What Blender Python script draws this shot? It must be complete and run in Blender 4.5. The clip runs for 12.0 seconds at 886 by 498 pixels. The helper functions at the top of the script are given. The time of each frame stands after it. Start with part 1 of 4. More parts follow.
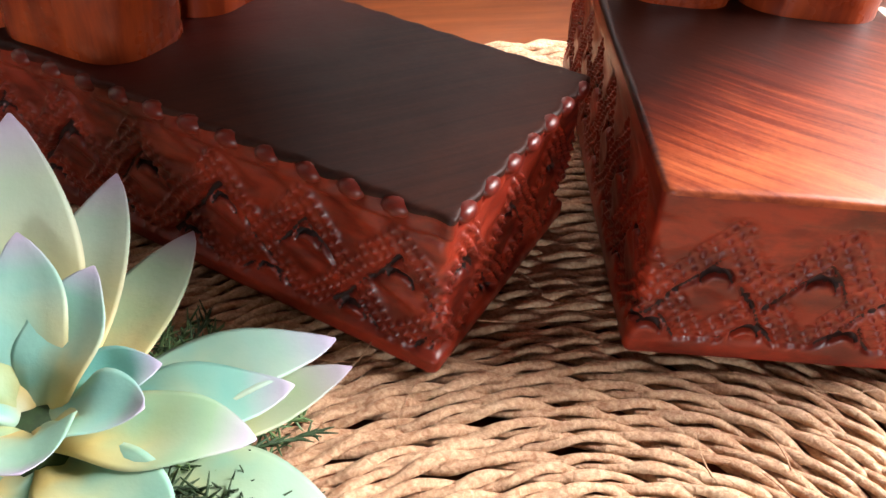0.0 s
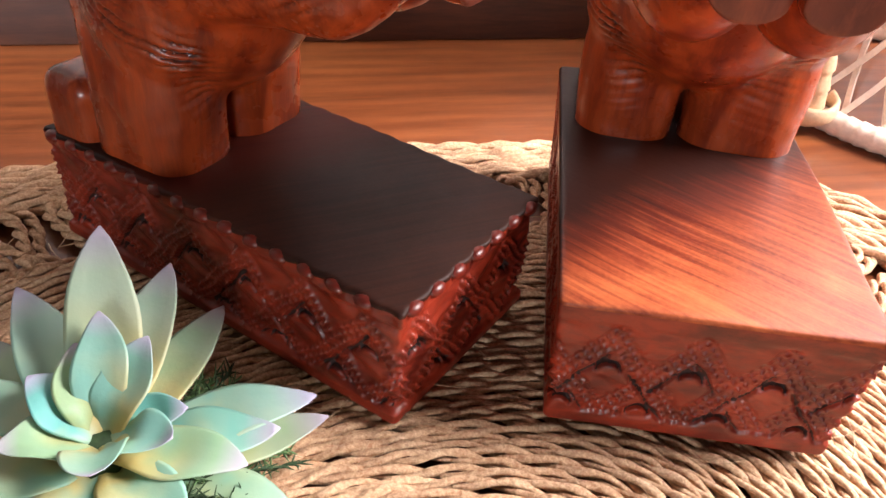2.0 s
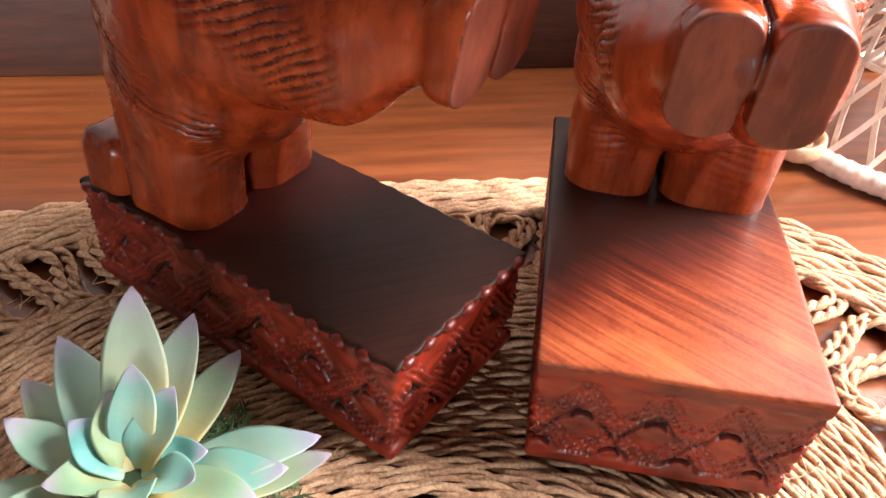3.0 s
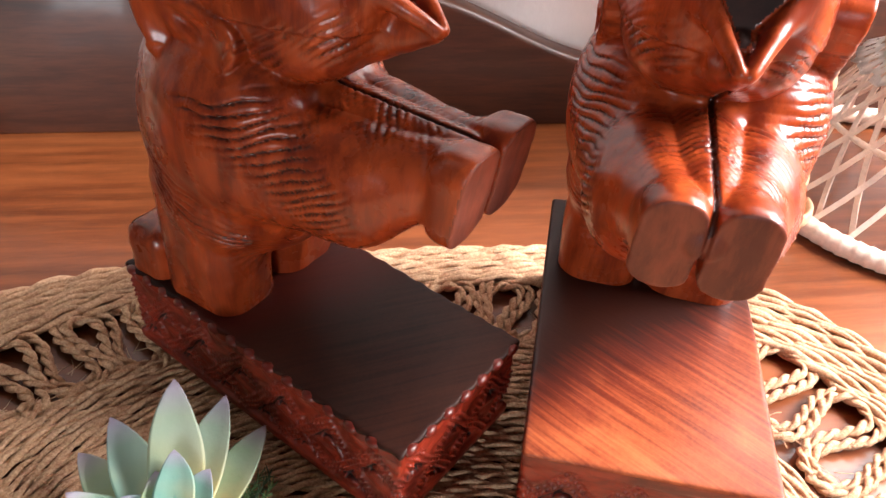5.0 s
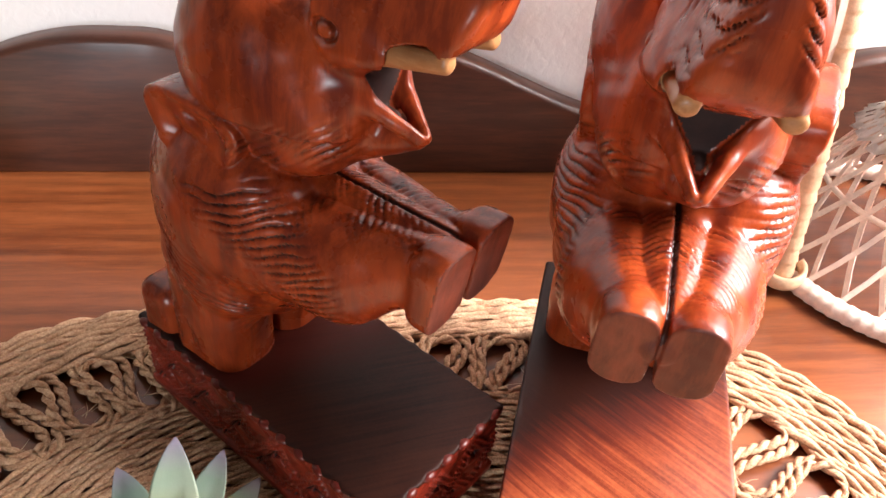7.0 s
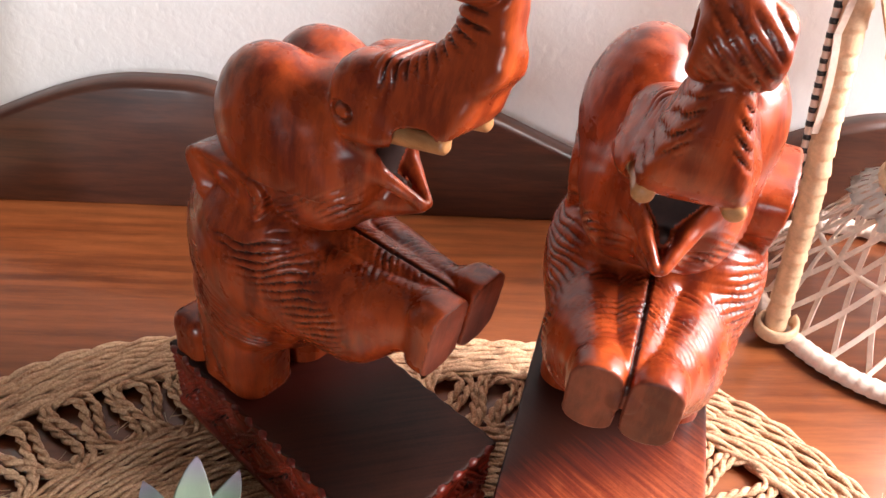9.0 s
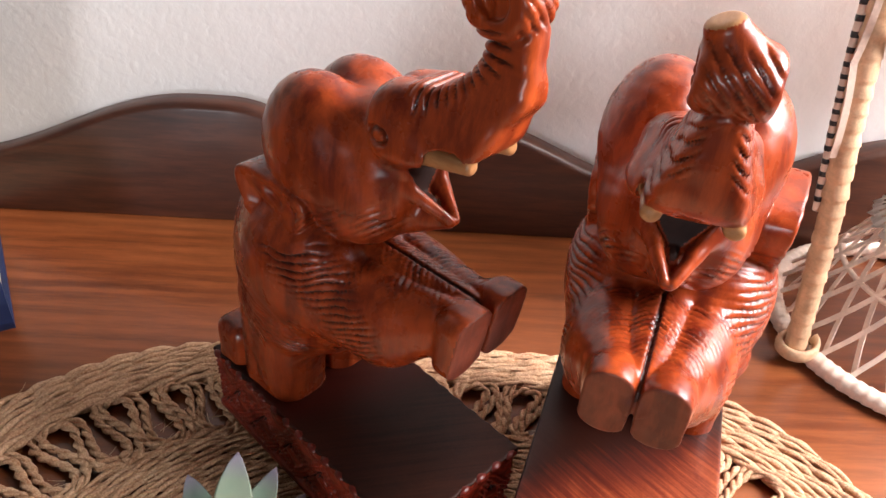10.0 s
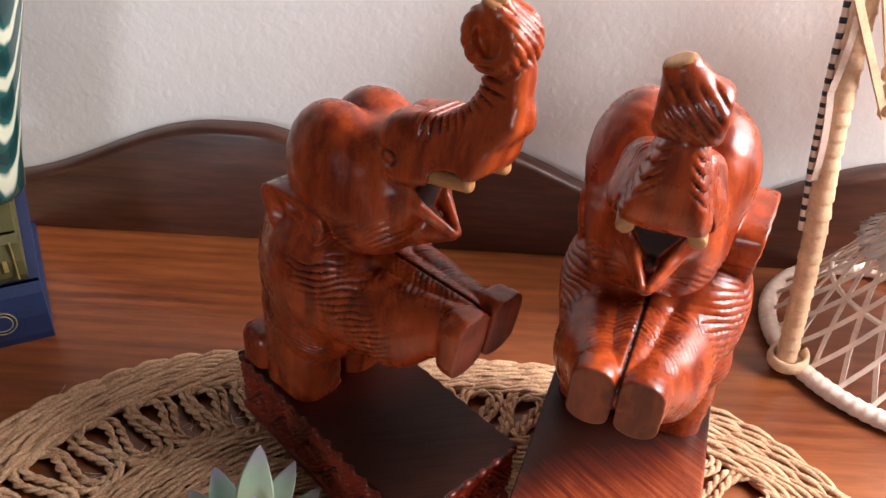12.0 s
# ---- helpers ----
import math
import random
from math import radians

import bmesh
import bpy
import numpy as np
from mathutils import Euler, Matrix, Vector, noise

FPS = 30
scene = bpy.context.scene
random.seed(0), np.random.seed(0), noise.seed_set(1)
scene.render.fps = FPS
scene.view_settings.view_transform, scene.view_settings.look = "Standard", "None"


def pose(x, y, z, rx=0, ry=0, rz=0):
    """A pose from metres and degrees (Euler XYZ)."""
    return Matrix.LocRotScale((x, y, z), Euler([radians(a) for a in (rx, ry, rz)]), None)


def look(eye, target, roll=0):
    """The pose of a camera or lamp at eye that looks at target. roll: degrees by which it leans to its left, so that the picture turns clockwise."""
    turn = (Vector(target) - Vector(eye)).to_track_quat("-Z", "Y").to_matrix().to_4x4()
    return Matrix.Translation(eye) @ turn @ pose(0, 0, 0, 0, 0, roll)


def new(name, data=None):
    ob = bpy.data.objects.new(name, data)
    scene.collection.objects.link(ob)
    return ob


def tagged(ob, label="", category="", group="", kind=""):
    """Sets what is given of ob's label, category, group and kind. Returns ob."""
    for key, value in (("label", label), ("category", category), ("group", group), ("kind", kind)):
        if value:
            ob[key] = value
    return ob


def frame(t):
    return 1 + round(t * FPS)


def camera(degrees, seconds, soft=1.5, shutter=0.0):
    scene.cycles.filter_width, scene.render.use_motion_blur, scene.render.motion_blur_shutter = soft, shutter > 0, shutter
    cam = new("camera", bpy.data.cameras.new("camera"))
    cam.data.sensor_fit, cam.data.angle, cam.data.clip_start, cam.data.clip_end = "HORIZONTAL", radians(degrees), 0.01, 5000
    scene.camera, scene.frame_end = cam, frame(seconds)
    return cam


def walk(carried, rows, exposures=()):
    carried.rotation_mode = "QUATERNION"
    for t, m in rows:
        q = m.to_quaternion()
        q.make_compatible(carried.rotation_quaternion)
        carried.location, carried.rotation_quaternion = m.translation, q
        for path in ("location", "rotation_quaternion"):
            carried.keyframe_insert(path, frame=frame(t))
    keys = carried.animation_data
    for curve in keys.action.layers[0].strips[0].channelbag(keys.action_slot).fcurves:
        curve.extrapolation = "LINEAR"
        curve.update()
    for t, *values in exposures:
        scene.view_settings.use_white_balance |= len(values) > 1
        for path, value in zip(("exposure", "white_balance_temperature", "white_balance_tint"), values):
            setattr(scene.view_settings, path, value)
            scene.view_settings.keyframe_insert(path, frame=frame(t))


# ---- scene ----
cam = camera(59.4, 12.0)
METRES, EYE, TILT, LEAN, TURN = 0.24, 0.110, -39.0, -4.5, 0.0
ROWS = [
    (0.0, 0.0, 0.0, 0.0, 0.0, 0.0, -0.0),
    (0.5, 0.0383, -0.0241, -0.0006, 0.96, 0.67, -0.94),
    (1.0, 0.0611, -0.0679, 0.0089, 2.28, 1.23, -1.96),
    (1.5, 0.0835, -0.1285, 0.0308, 3.47, 2.29, -2.51),
    (2.0, 0.0972, -0.1936, 0.0506, 4.43, 2.51, -3.19),
    (2.5, 0.1094, -0.2419, 0.0871, 5.47, 1.89, -3.78),
    (3.0, 0.126, -0.2826, 0.128, 5.68, 1.34, -4.05),
    (3.5, 0.135, -0.3241, 0.1675, 5.91, 1.12, -4.25),
    (5.5, 0.1539, -0.4242, 0.2894, 7.65, 0.17, -5.72),
    (6.0, 0.1701, -0.4423, 0.3118, 8.37, 0.08, -6.42),
    (6.5, 0.1885, -0.4524, 0.3358, 8.76, 0.25, -6.7),
    (7.0, 0.1996, -0.4627, 0.3599, 9.05, 0.63, -7.02),
    (7.5, 0.2083, -0.4809, 0.3796, 9.28, 1.09, -7.41),
    (9.5, 0.2654, -0.6062, 0.3883, 12.23, 2.91, -10.01),
    (10.0, 0.2767, -0.6424, 0.3848, 13.53, 3.35, -10.43),
    (10.5, 0.2877, -0.67, 0.3803, 14.38, 3.84, -10.7),
    (11.0, 0.3009, -0.6878, 0.3775, 14.82, 4.21, -10.88),
    (11.5, 0.3154, -0.7191, 0.3719, 14.84, 4.68, -10.88),
    (12.0, 0.3302, -0.7516, 0.3598, 14.83, 4.96, -10.83),
]
walk(cam, [(t, pose(0, 0, EYE, TILT, LEAN, TURN) @ pose(METRES * x, METRES * y, METRES * z, 90 + pitch, roll, yaw)) for t, x, y, z, yaw, pitch, roll in ROWS],
     exposures=((0.0, 0.22), (3.5, 0.20), (7.5, 0.15), (9.5, -0.22), (12.0, -0.62)))

# ---- light and world ----
world = bpy.data.worlds.new("world")
scene.world = world
world.use_nodes = True
wn = world.node_tree
sky = wn.nodes.new("ShaderNodeTexSky")
sky.sky_type, sky.sun_disc = "NISHITA", False
sky.sun_elevation, sky.sun_rotation = radians(45), radians(50)
wn.links.new(sky.outputs[0], wn.nodes["Background"].inputs[0])
wn.nodes["Background"].inputs[1].default_value = 0.1

ANG = radians(17.7)                      # the dresser and its wall are turned against the axes
U = Vector((math.cos(ANG), math.sin(ANG), 0))
N = Vector((-math.sin(ANG), math.cos(ANG), 0))
W0 = Vector((-0.2, 0.302, 0))            # a point on the back rail's face
TOP = -0.006                             # height of the dresser top


def wall_at(s, n, z=0.0):
    """A point s along the back rail, n behind it."""
    return W0 + U * s + N * n + Vector((0, 0, z))


WALLM = Matrix.Translation(W0) @ Matrix.Rotation(ANG, 4, "Z")


def window_lamp(name, place, target, sx, sy, power, color):
    d = bpy.data.lights.new(name, "AREA")
    d.shape, d.size, d.size_y, d.energy, d.color = "RECTANGLE", sx, sy, power, color
    ob = new(name, d)
    ob.matrix_world = look(place, target)
    return ob


window_lamp("window_light_back", wall_at(0.83, 0.012, 0.50), wall_at(0.22, -0.23, 0.08), 0.46, 0.50, 12.0, (1.0, 0.965, 0.97))
window_lamp("window_light_right", wall_at(1.06, -0.36, 0.72), wall_at(0.25, -0.20, 0.03), 0.50, 0.52, 50.0, (1.0, 0.97, 0.985))
window_lamp("window_light_front", wall_at(-0.45, -2.05, 0.30), wall_at(0.1, -0.2, 0.06), 0.34, 0.36, 14.0, (0.88, 0.93, 1.0))


# ---- materials ----
def mat(name):
    m = bpy.data.materials.new(name)
    m.use_nodes = True
    nt = m.node_tree
    return m, nt, nt.nodes["Principled BSDF"]


def node(nt, kind, **kw):
    n = nt.nodes.new(kind)
    for k, v in kw.items():
        n.inputs[k].default_value = v
    return n


def ramp(nt, fac, stops):
    r = nt.nodes.new("ShaderNodeValToRGB")
    el = r.color_ramp.elements
    while len(el) < len(stops):
        el.new(0.5)
    for e, (p, c) in zip(el, stops):
        e.position, e.color = p, (*c, 1)
    nt.links.new(fac, r.inputs[0])
    return r.outputs[0]


def coords(nt, scale=(1, 1, 1), rot=(0, 0, 0), source="Object"):
    tc = nt.nodes.new("ShaderNodeTexCoord")
    mp = nt.nodes.new("ShaderNodeMapping")
    mp.inputs["Scale"].default_value, mp.inputs["Rotation"].default_value = scale, rot
    nt.links.new(tc.outputs[source], mp.inputs[0])
    return mp.outputs[0]


def noise_tex(nt, vec, scale, detail=4.0, rough=0.55, distort=0.0):
    n = node(nt, "ShaderNodeTexNoise", Scale=scale, Detail=detail, Roughness=rough, Distortion=distort)
    nt.links.new(vec, n.inputs["Vector"])
    return n.outputs["Fac"]


def mixed(nt, fac, a, b, mode="MIX"):
    m = nt.nodes.new("ShaderNodeMix")
    m.data_type, m.blend_type = "RGBA", mode
    for sock, v in ((m.inputs[0], fac), (m.inputs[6], a), (m.inputs[7], b)):
        if hasattr(v, "is_output"):
            nt.links.new(v, sock)
        else:
            sock.default_value = v if isinstance(v, (int, float)) else (*v, 1)
    return m.outputs[2]


def bump(nt, bsdf, height, strength, distance):
    b = node(nt, "ShaderNodeBump", Strength=strength, Distance=distance)
    nt.links.new(height, b.inputs["Height"])
    nt.links.new(b.outputs[0], bsdf.inputs["Normal"])


def wood(name, dark, mid, light, scale, rot=(0, 0, 0), rough=(0.22, 0.42), grain=1.0, relief=0.0002, coat=0.25, stained=False):
    """Polished timber: long streaks, fine pores, patches of wear; dark stain left in the carver's cuts."""
    m, nt, b = mat(name)
    v = coords(nt, scale, rot)
    big = noise_tex(nt, v, 22, 5, 0.6, 0.6)
    fine = noise_tex(nt, v, 160, 6, 0.7, 0.2)
    wave = nt.nodes.new("ShaderNodeTexWave")
    wave.wave_type, wave.bands_direction = "BANDS", "Y"
    for k, val in (("Scale", 30.0), ("Distortion", 5.0), ("Detail", 3.0), ("Detail Scale", 1.2)):
        wave.inputs[k].default_value = val
    nt.links.new(v, wave.inputs["Vector"])
    c = ramp(nt, big, [(0.3, dark), (0.5, mid), (0.72, light)])
    c = mixed(nt, 0.35 * grain, c, ramp(nt, wave.outputs["Fac"], [(0.1, dark), (0.9, light)]))
    c = mixed(nt, 0.45 * grain, c, ramp(nt, fine, [(0.42, dark), (0.6, light)]))
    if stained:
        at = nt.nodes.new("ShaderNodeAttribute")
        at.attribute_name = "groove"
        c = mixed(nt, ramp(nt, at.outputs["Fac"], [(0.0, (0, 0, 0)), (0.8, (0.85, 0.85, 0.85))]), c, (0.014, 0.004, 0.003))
    nt.links.new(c, b.inputs["Base Color"])
    wear = noise_tex(nt, coords(nt, (1, 1, 1)), 70, 4, 0.6)
    mr = node(nt, "ShaderNodeMapRange")
    mr.inputs["To Min"].default_value, mr.inputs["To Max"].default_value = rough
    nt.links.new(wear, mr.inputs["Value"])
    nt.links.new(mr.outputs[0], b.inputs["Roughness"])
    b.inputs["Coat Weight"].default_value, b.inputs["Coat Roughness"].default_value = coat, 0.12
    b.inputs["Specular IOR Level"].default_value = 0.38
    bump(nt, b, fine, 0.35, relief)
    return m


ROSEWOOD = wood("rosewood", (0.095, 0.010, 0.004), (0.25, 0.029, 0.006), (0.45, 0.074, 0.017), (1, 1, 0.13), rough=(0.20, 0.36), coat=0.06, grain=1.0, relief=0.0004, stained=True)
SOLEWOOD = wood("end_grain", (0.06, 0.010, 0.005), (0.15, 0.027, 0.012), (0.24, 0.052, 0.023), (1, 1, 0.2), rough=(0.4, 0.6), coat=0.05, relief=0.0004)
# Stain in the base's slits; also the shade painted inside the mouths.
STAIN_AND_SHADE = wood("dark_stain_and_shade", (0.012, 0.004, 0.003), (0.025, 0.008, 0.006), (0.04, 0.014, 0.009), (1, 1, 1), rough=(0.6, 0.85), coat=0.0)


def ring_wood(name, dark, mid, light, rough, coat, fade):
    """Sawn block with fine curved grain lines across it, near-black at one end, then red, then plain, ragged along the
    grain.
    fade: the side that the dark ends towards (x, y), how far from the middle, how wide."""
    m, nt, b = mat(name)
    v = coords(nt)
    bent = nt.nodes.new("ShaderNodeMapping")
    bent.inputs["Scale"].default_value = (0.035, 1.0, 1.0)
    nt.links.new(coords(nt, (1, 1, 1), (0, 0, radians(-58))), bent.inputs[0])
    lines = noise_tex(nt, bent.outputs[0], 520, 5, 0.6, 0.35)
    big = noise_tex(nt, v, 26, 4, 0.55, 0.5)
    fine = noise_tex(nt, v, 700, 4, 0.65)
    c = ramp(nt, big, [(0.3, dark), (0.5, mid), (0.72, light)])
    c = mixed(nt, 0.42, c, ramp(nt, lines, [(0.38, dark), (0.62, light)]))
    c = mixed(nt, 0.12, c, ramp(nt, fine, [(0.4, dark), (0.62, light)]))
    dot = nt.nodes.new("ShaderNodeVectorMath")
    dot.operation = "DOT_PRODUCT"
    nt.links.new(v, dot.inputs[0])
    dot.inputs[1].default_value = (fade[0] / fade[3], fade[1] / fade[3], 0)
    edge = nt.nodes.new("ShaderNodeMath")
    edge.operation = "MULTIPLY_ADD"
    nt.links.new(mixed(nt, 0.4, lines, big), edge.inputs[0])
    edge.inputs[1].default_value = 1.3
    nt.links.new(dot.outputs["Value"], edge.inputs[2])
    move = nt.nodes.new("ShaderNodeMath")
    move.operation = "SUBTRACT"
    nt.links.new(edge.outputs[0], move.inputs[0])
    move.inputs[1].default_value = fade[2] / fade[3] + 0.15
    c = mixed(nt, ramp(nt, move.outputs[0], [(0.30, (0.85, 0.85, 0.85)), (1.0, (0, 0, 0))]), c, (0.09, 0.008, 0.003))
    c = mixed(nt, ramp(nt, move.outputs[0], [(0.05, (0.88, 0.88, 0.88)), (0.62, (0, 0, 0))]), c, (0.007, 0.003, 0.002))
    nt.links.new(c, b.inputs["Base Color"])
    mr = node(nt, "ShaderNodeMapRange")
    mr.inputs["To Min"].default_value, mr.inputs["To Max"].default_value = rough
    nt.links.new(noise_tex(nt, v, 90, 4, 0.6), mr.inputs["Value"])
    nt.links.new(mr.outputs[0], b.inputs["Roughness"])
    b.inputs["Coat Weight"].default_value, b.inputs["Coat Roughness"].default_value = coat, 0.2
    b.inputs["Specular IOR Level"].default_value = 0.18
    bump(nt, b, mixed(nt, 0.5, lines, fine), 0.35, 0.0002)
    return m


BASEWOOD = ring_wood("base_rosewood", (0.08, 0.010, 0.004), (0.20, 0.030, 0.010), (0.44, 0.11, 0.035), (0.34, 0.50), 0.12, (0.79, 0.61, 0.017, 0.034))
# Same wood for the left block's top, with its shade put into the colour.
SHADEBASE = ring_wood("shaded_base_rosewood", (0.010, 0.003, 0.002), (0.024, 0.006, 0.0035), (0.046, 0.012, 0.006), (0.42, 0.60), 0.0, (0.97, -0.24, -0.012, 0.045))
SIDEWOOD = wood("carved_rosewood", (0.045, 0.004, 0.002), (0.17, 0.013, 0.006), (0.31, 0.032, 0.011), (0.4, 0.4, 1), rough=(0.3, 0.5), coat=0.12)
TUSKWOOD = wood("tusk_wood", (0.30, 0.11, 0.035), (0.46, 0.20, 0.075), (0.58, 0.30, 0.13), (0.3, 1, 1), rough=(0.35, 0.5))
DRESSERWOOD = wood("dresser_wood", (0.065, 0.014, 0.004), (0.175, 0.043, 0.012), (0.29, 0.088, 0.027), (0.10, 1, 1), rough=(0.26, 0.42), coat=0.25, grain=0.55)
RAILWOOD = wood("rail_wood", (0.020, 0.0055, 0.003), (0.060, 0.016, 0.0075), (0.115, 0.034, 0.014), (0.10, 1, 1), rough=(0.35, 0.5), coat=0.1, grain=0.6)


def straw(name, a, b_, c_):
    m, nt, b = mat(name)
    v = coords(nt, (1, 1, 1))
    big = noise_tex(nt, v, 60, 4, 0.6)
    fine = noise_tex(nt, v, 900, 5, 0.7, 0.5)
    col = ramp(nt, big, [(0.3, a), (0.52, b_), (0.75, c_)])
    geo = nt.nodes.new("ShaderNodeNewGeometry")
    col = mixed(nt, 0.35, col, ramp(nt, geo.outputs["Random Per Island"], [(0.0, a), (1.0, c_)]))
    col = mixed(nt, 0.5, col, ramp(nt, fine, [(0.38, a), (0.62, c_)]))
    nt.links.new(col, b.inputs["Base Color"])
    b.inputs["Roughness"].default_value = 0.55
    b.inputs["Specular IOR Level"].default_value = 0.35
    bump(nt, b, fine, 0.9, 0.0009)
    return m


STRAW = straw("straw", (0.30, 0.118, 0.050), (0.60, 0.318, 0.160), (0.82, 0.575, 0.365))


def plain(name, color, rough=0.6, var=0.25, scale=60, relief=0.0, fine=400, metal=0.0):
    m, nt, b = mat(name)
    v = coords(nt)
    n1 = noise_tex(nt, v, scale, 5, 0.6)
    n2 = noise_tex(nt, v, fine, 4, 0.6)
    lo = tuple(x * (1 - var) for x in color)
    hi = tuple(min(1, x * (1 + var)) for x in color)
    col = mixed(nt, 0.3, ramp(nt, n1, [(0.3, lo), (0.7, hi)]), ramp(nt, n2, [(0.35, lo), (0.65, hi)]))
    nt.links.new(col, b.inputs["Base Color"])
    b.inputs["Roughness"].default_value, b.inputs["Metallic"].default_value = rough, metal
    if relief:
        bump(nt, b, n2, 0.6, relief)
    return m


def plaster():
    """Painted orange-peel plaster, cream, with small blobs."""
    m, nt, b = mat("plaster")
    v = coords(nt)
    n1 = noise_tex(nt, v, 7, 4, 0.55)
    n2 = noise_tex(nt, v, 160, 3, 0.5, 0.3)
    vor = node(nt, "ShaderNodeTexVoronoi", Scale=75.0)
    nt.links.new(v, vor.inputs["Vector"])
    col = ramp(nt, n1, [(0.3, (0.72, 0.675, 0.65)), (0.7, (0.79, 0.75, 0.735))])
    nt.links.new(col, b.inputs["Base Color"])
    b.inputs["Roughness"].default_value = 0.75
    blob = ramp(nt, vor.outputs["Distance"], [(0.05, (1, 1, 1)), (0.22, (0, 0, 0))])
    h = mixed(nt, 0.45, ramp(nt, n2, [(0.35, (0, 0, 0)), (0.65, (1, 1, 1))]), blob)
    bump(nt, b, h, 0.16, 0.0012)
    return m


PLASTER = plaster()
# Walls and ceiling out of view, coloured dark to hold down bounced light.
FARWALL = plain("dark_unseen_walls", (0.15, 0.125, 0.11), 0.8, 0.1, 6, 0.001, 120)
WHITEPAINT = plain("white_paint", (0.75, 0.74, 0.7), 0.4, 0.05, 20)
# Unseen floor, dark too so that it bounces little light.
FLOORMAT = plain("dark_unseen_floor", (0.13, 0.10, 0.08), 0.9, 0.2, 30, 0.002)
RATTAN = plain("rattan", (0.62, 0.40, 0.24), 0.5, 0.3, 90, 0.0004, 500)
RATTANPALE = plain("pale_rattan", (0.72, 0.56, 0.46), 0.5, 0.22, 90, 0.0004, 500)
BLACKBAND = plain("black_band", (0.02, 0.02, 0.022), 0.4, 0.3)
LACE = plain("white_lace", (0.78, 0.75, 0.72), 0.8, 0.08, 90, 0.0004)
LILAC = plain("lilac_satin", (0.42, 0.27, 0.55), 0.25, 0.35, 40)
OLIVE = plain("olive_cloth", (0.065, 0.055, 0.014), 0.7, 0.25, 60, 0.0003, 1500)
NAVY = plain("navy_cloth", (0.006, 0.015, 0.062), 0.65, 0.25, 60, 0.0003, 1500)
PAPER = plain("paper_edges", (0.62, 0.52, 0.36), 0.85, 0.12, 200, 0.0003, 900)
GOLD = plain("gilt", (0.55, 0.42, 0.16), 0.35, 0.2, 300, metal=0.7)
MOSS = plain("dark_moss", (0.03, 0.06, 0.022), 0.7, 0.5, 200)
SPRIG = plain("green_sprig", (0.10, 0.18, 0.06), 0.55, 0.35, 200)


def succulent_material():
    """Soft plastic leaf: mint green, pale yellow flushes low down, lilac at the tips."""
    m, nt, b = mat("succulent_leaf")
    at = nt.nodes.new("ShaderNodeAttribute")
    at.attribute_name = "along"
    inf = nt.nodes.new("ShaderNodeObjectInfo")
    v = coords(nt)
    n1 = noise_tex(nt, v, 45, 3, 0.5)
    n2 = noise_tex(nt, v, 900, 3, 0.6)
    green = ramp(nt, inf.outputs["Random"], [(0.0, (0.16, 0.34, 0.285)), (0.4, (0.25, 0.35, 0.18)), (0.75, (0.11, 0.34, 0.31)), (1.0, (0.30, 0.37, 0.24))])
    yellow = mixed(nt, ramp(nt, n1, [(0.38, (0, 0, 0)), (0.56, (0.85, 0.85, 0.85))]), green, (0.58, 0.38, 0.07))
    base = mixed(nt, ramp(nt, at.outputs["Fac"], [(0.25, (1, 1, 1)), (0.7, (0, 0, 0))]), green, yellow)
    pale = mixed(nt, ramp(nt, n1, [(0.45, (0, 0, 0)), (0.7, (0.35, 0.35, 0.35))]), base, (0.50, 0.50, 0.38))
    tip = mixed(nt, ramp(nt, at.outputs["Fac"], [(0.78, (0, 0, 0)), (1.0, (0.75, 0.75, 0.75))]), pale, (0.42, 0.29, 0.46))
    nt.links.new(tip, b.inputs["Base Color"])
    b.inputs["Roughness"].default_value = 0.5
    b.inputs["Subsurface Weight"].default_value = 0.12
    b.inputs["Subsurface Radius"].default_value = (0.004, 0.004, 0.003)
    b.inputs["Subsurface Scale"].default_value = 0.5
    bump(nt, b, n2, 0.25, 0.0002)
    return m


LEAF = succulent_material()


def vase_glass():
    m, nt, b = mat("swirled_glaze")
    v = coords(nt, (1, 1, 0.16))
    wave = nt.nodes.new("ShaderNodeTexWave")
    wave.wave_type, wave.bands_direction = "BANDS", "X"
    for k, val in (("Scale", 55.0), ("Distortion", 2.5), ("Detail", 2.0)):
        wave.inputs[k].default_value = val
    nt.links.new(v, wave.inputs["Vector"])
    n1 = noise_tex(nt, coords(nt, (1, 1, 0.7)), 16, 2, 0.5)
    col = ramp(nt, wave.outputs["Fac"], [(0.0, (0.005, 0.03, 0.03)), (0.7, (0.012, 0.07, 0.065)), (0.93, (0.5, 0.5, 0.38))])
    col = mixed(nt, ramp(nt, n1, [(0.60, (0, 0, 0)), (0.68, (0.9, 0.9, 0.9))]), col, (0.6, 0.10, 0.03))
    nt.links.new(col, b.inputs["Base Color"])
    b.inputs["Roughness"].default_value = 0.12
    b.inputs["Coat Weight"].default_value = 0.5
    return m


GLAZE = vase_glass()


# ---- mesh helpers ----
def mesh_data(name, verts, faces, materials, smooth=True):
    me = bpy.data.meshes.new(name)
    me.from_pydata([tuple(v) for v in verts], [], [tuple(f) for f in faces])
    for m in materials:
        me.materials.append(m)
    if smooth:
        me.polygons.foreach_set("use_smooth", [True] * len(me.polygons))
    me.update()
    return me


def bm_data(name, bm, materials, smooth=True):
    bmesh.ops.recalc_face_normals(bm, faces=bm.faces)
    me = bpy.data.meshes.new(name)
    bm.to_mesh(me)
    bm.free()
    for m in materials:
        me.materials.append(m)
    if smooth:
        me.polygons.foreach_set("use_smooth", [True] * len(me.polygons))
    return me


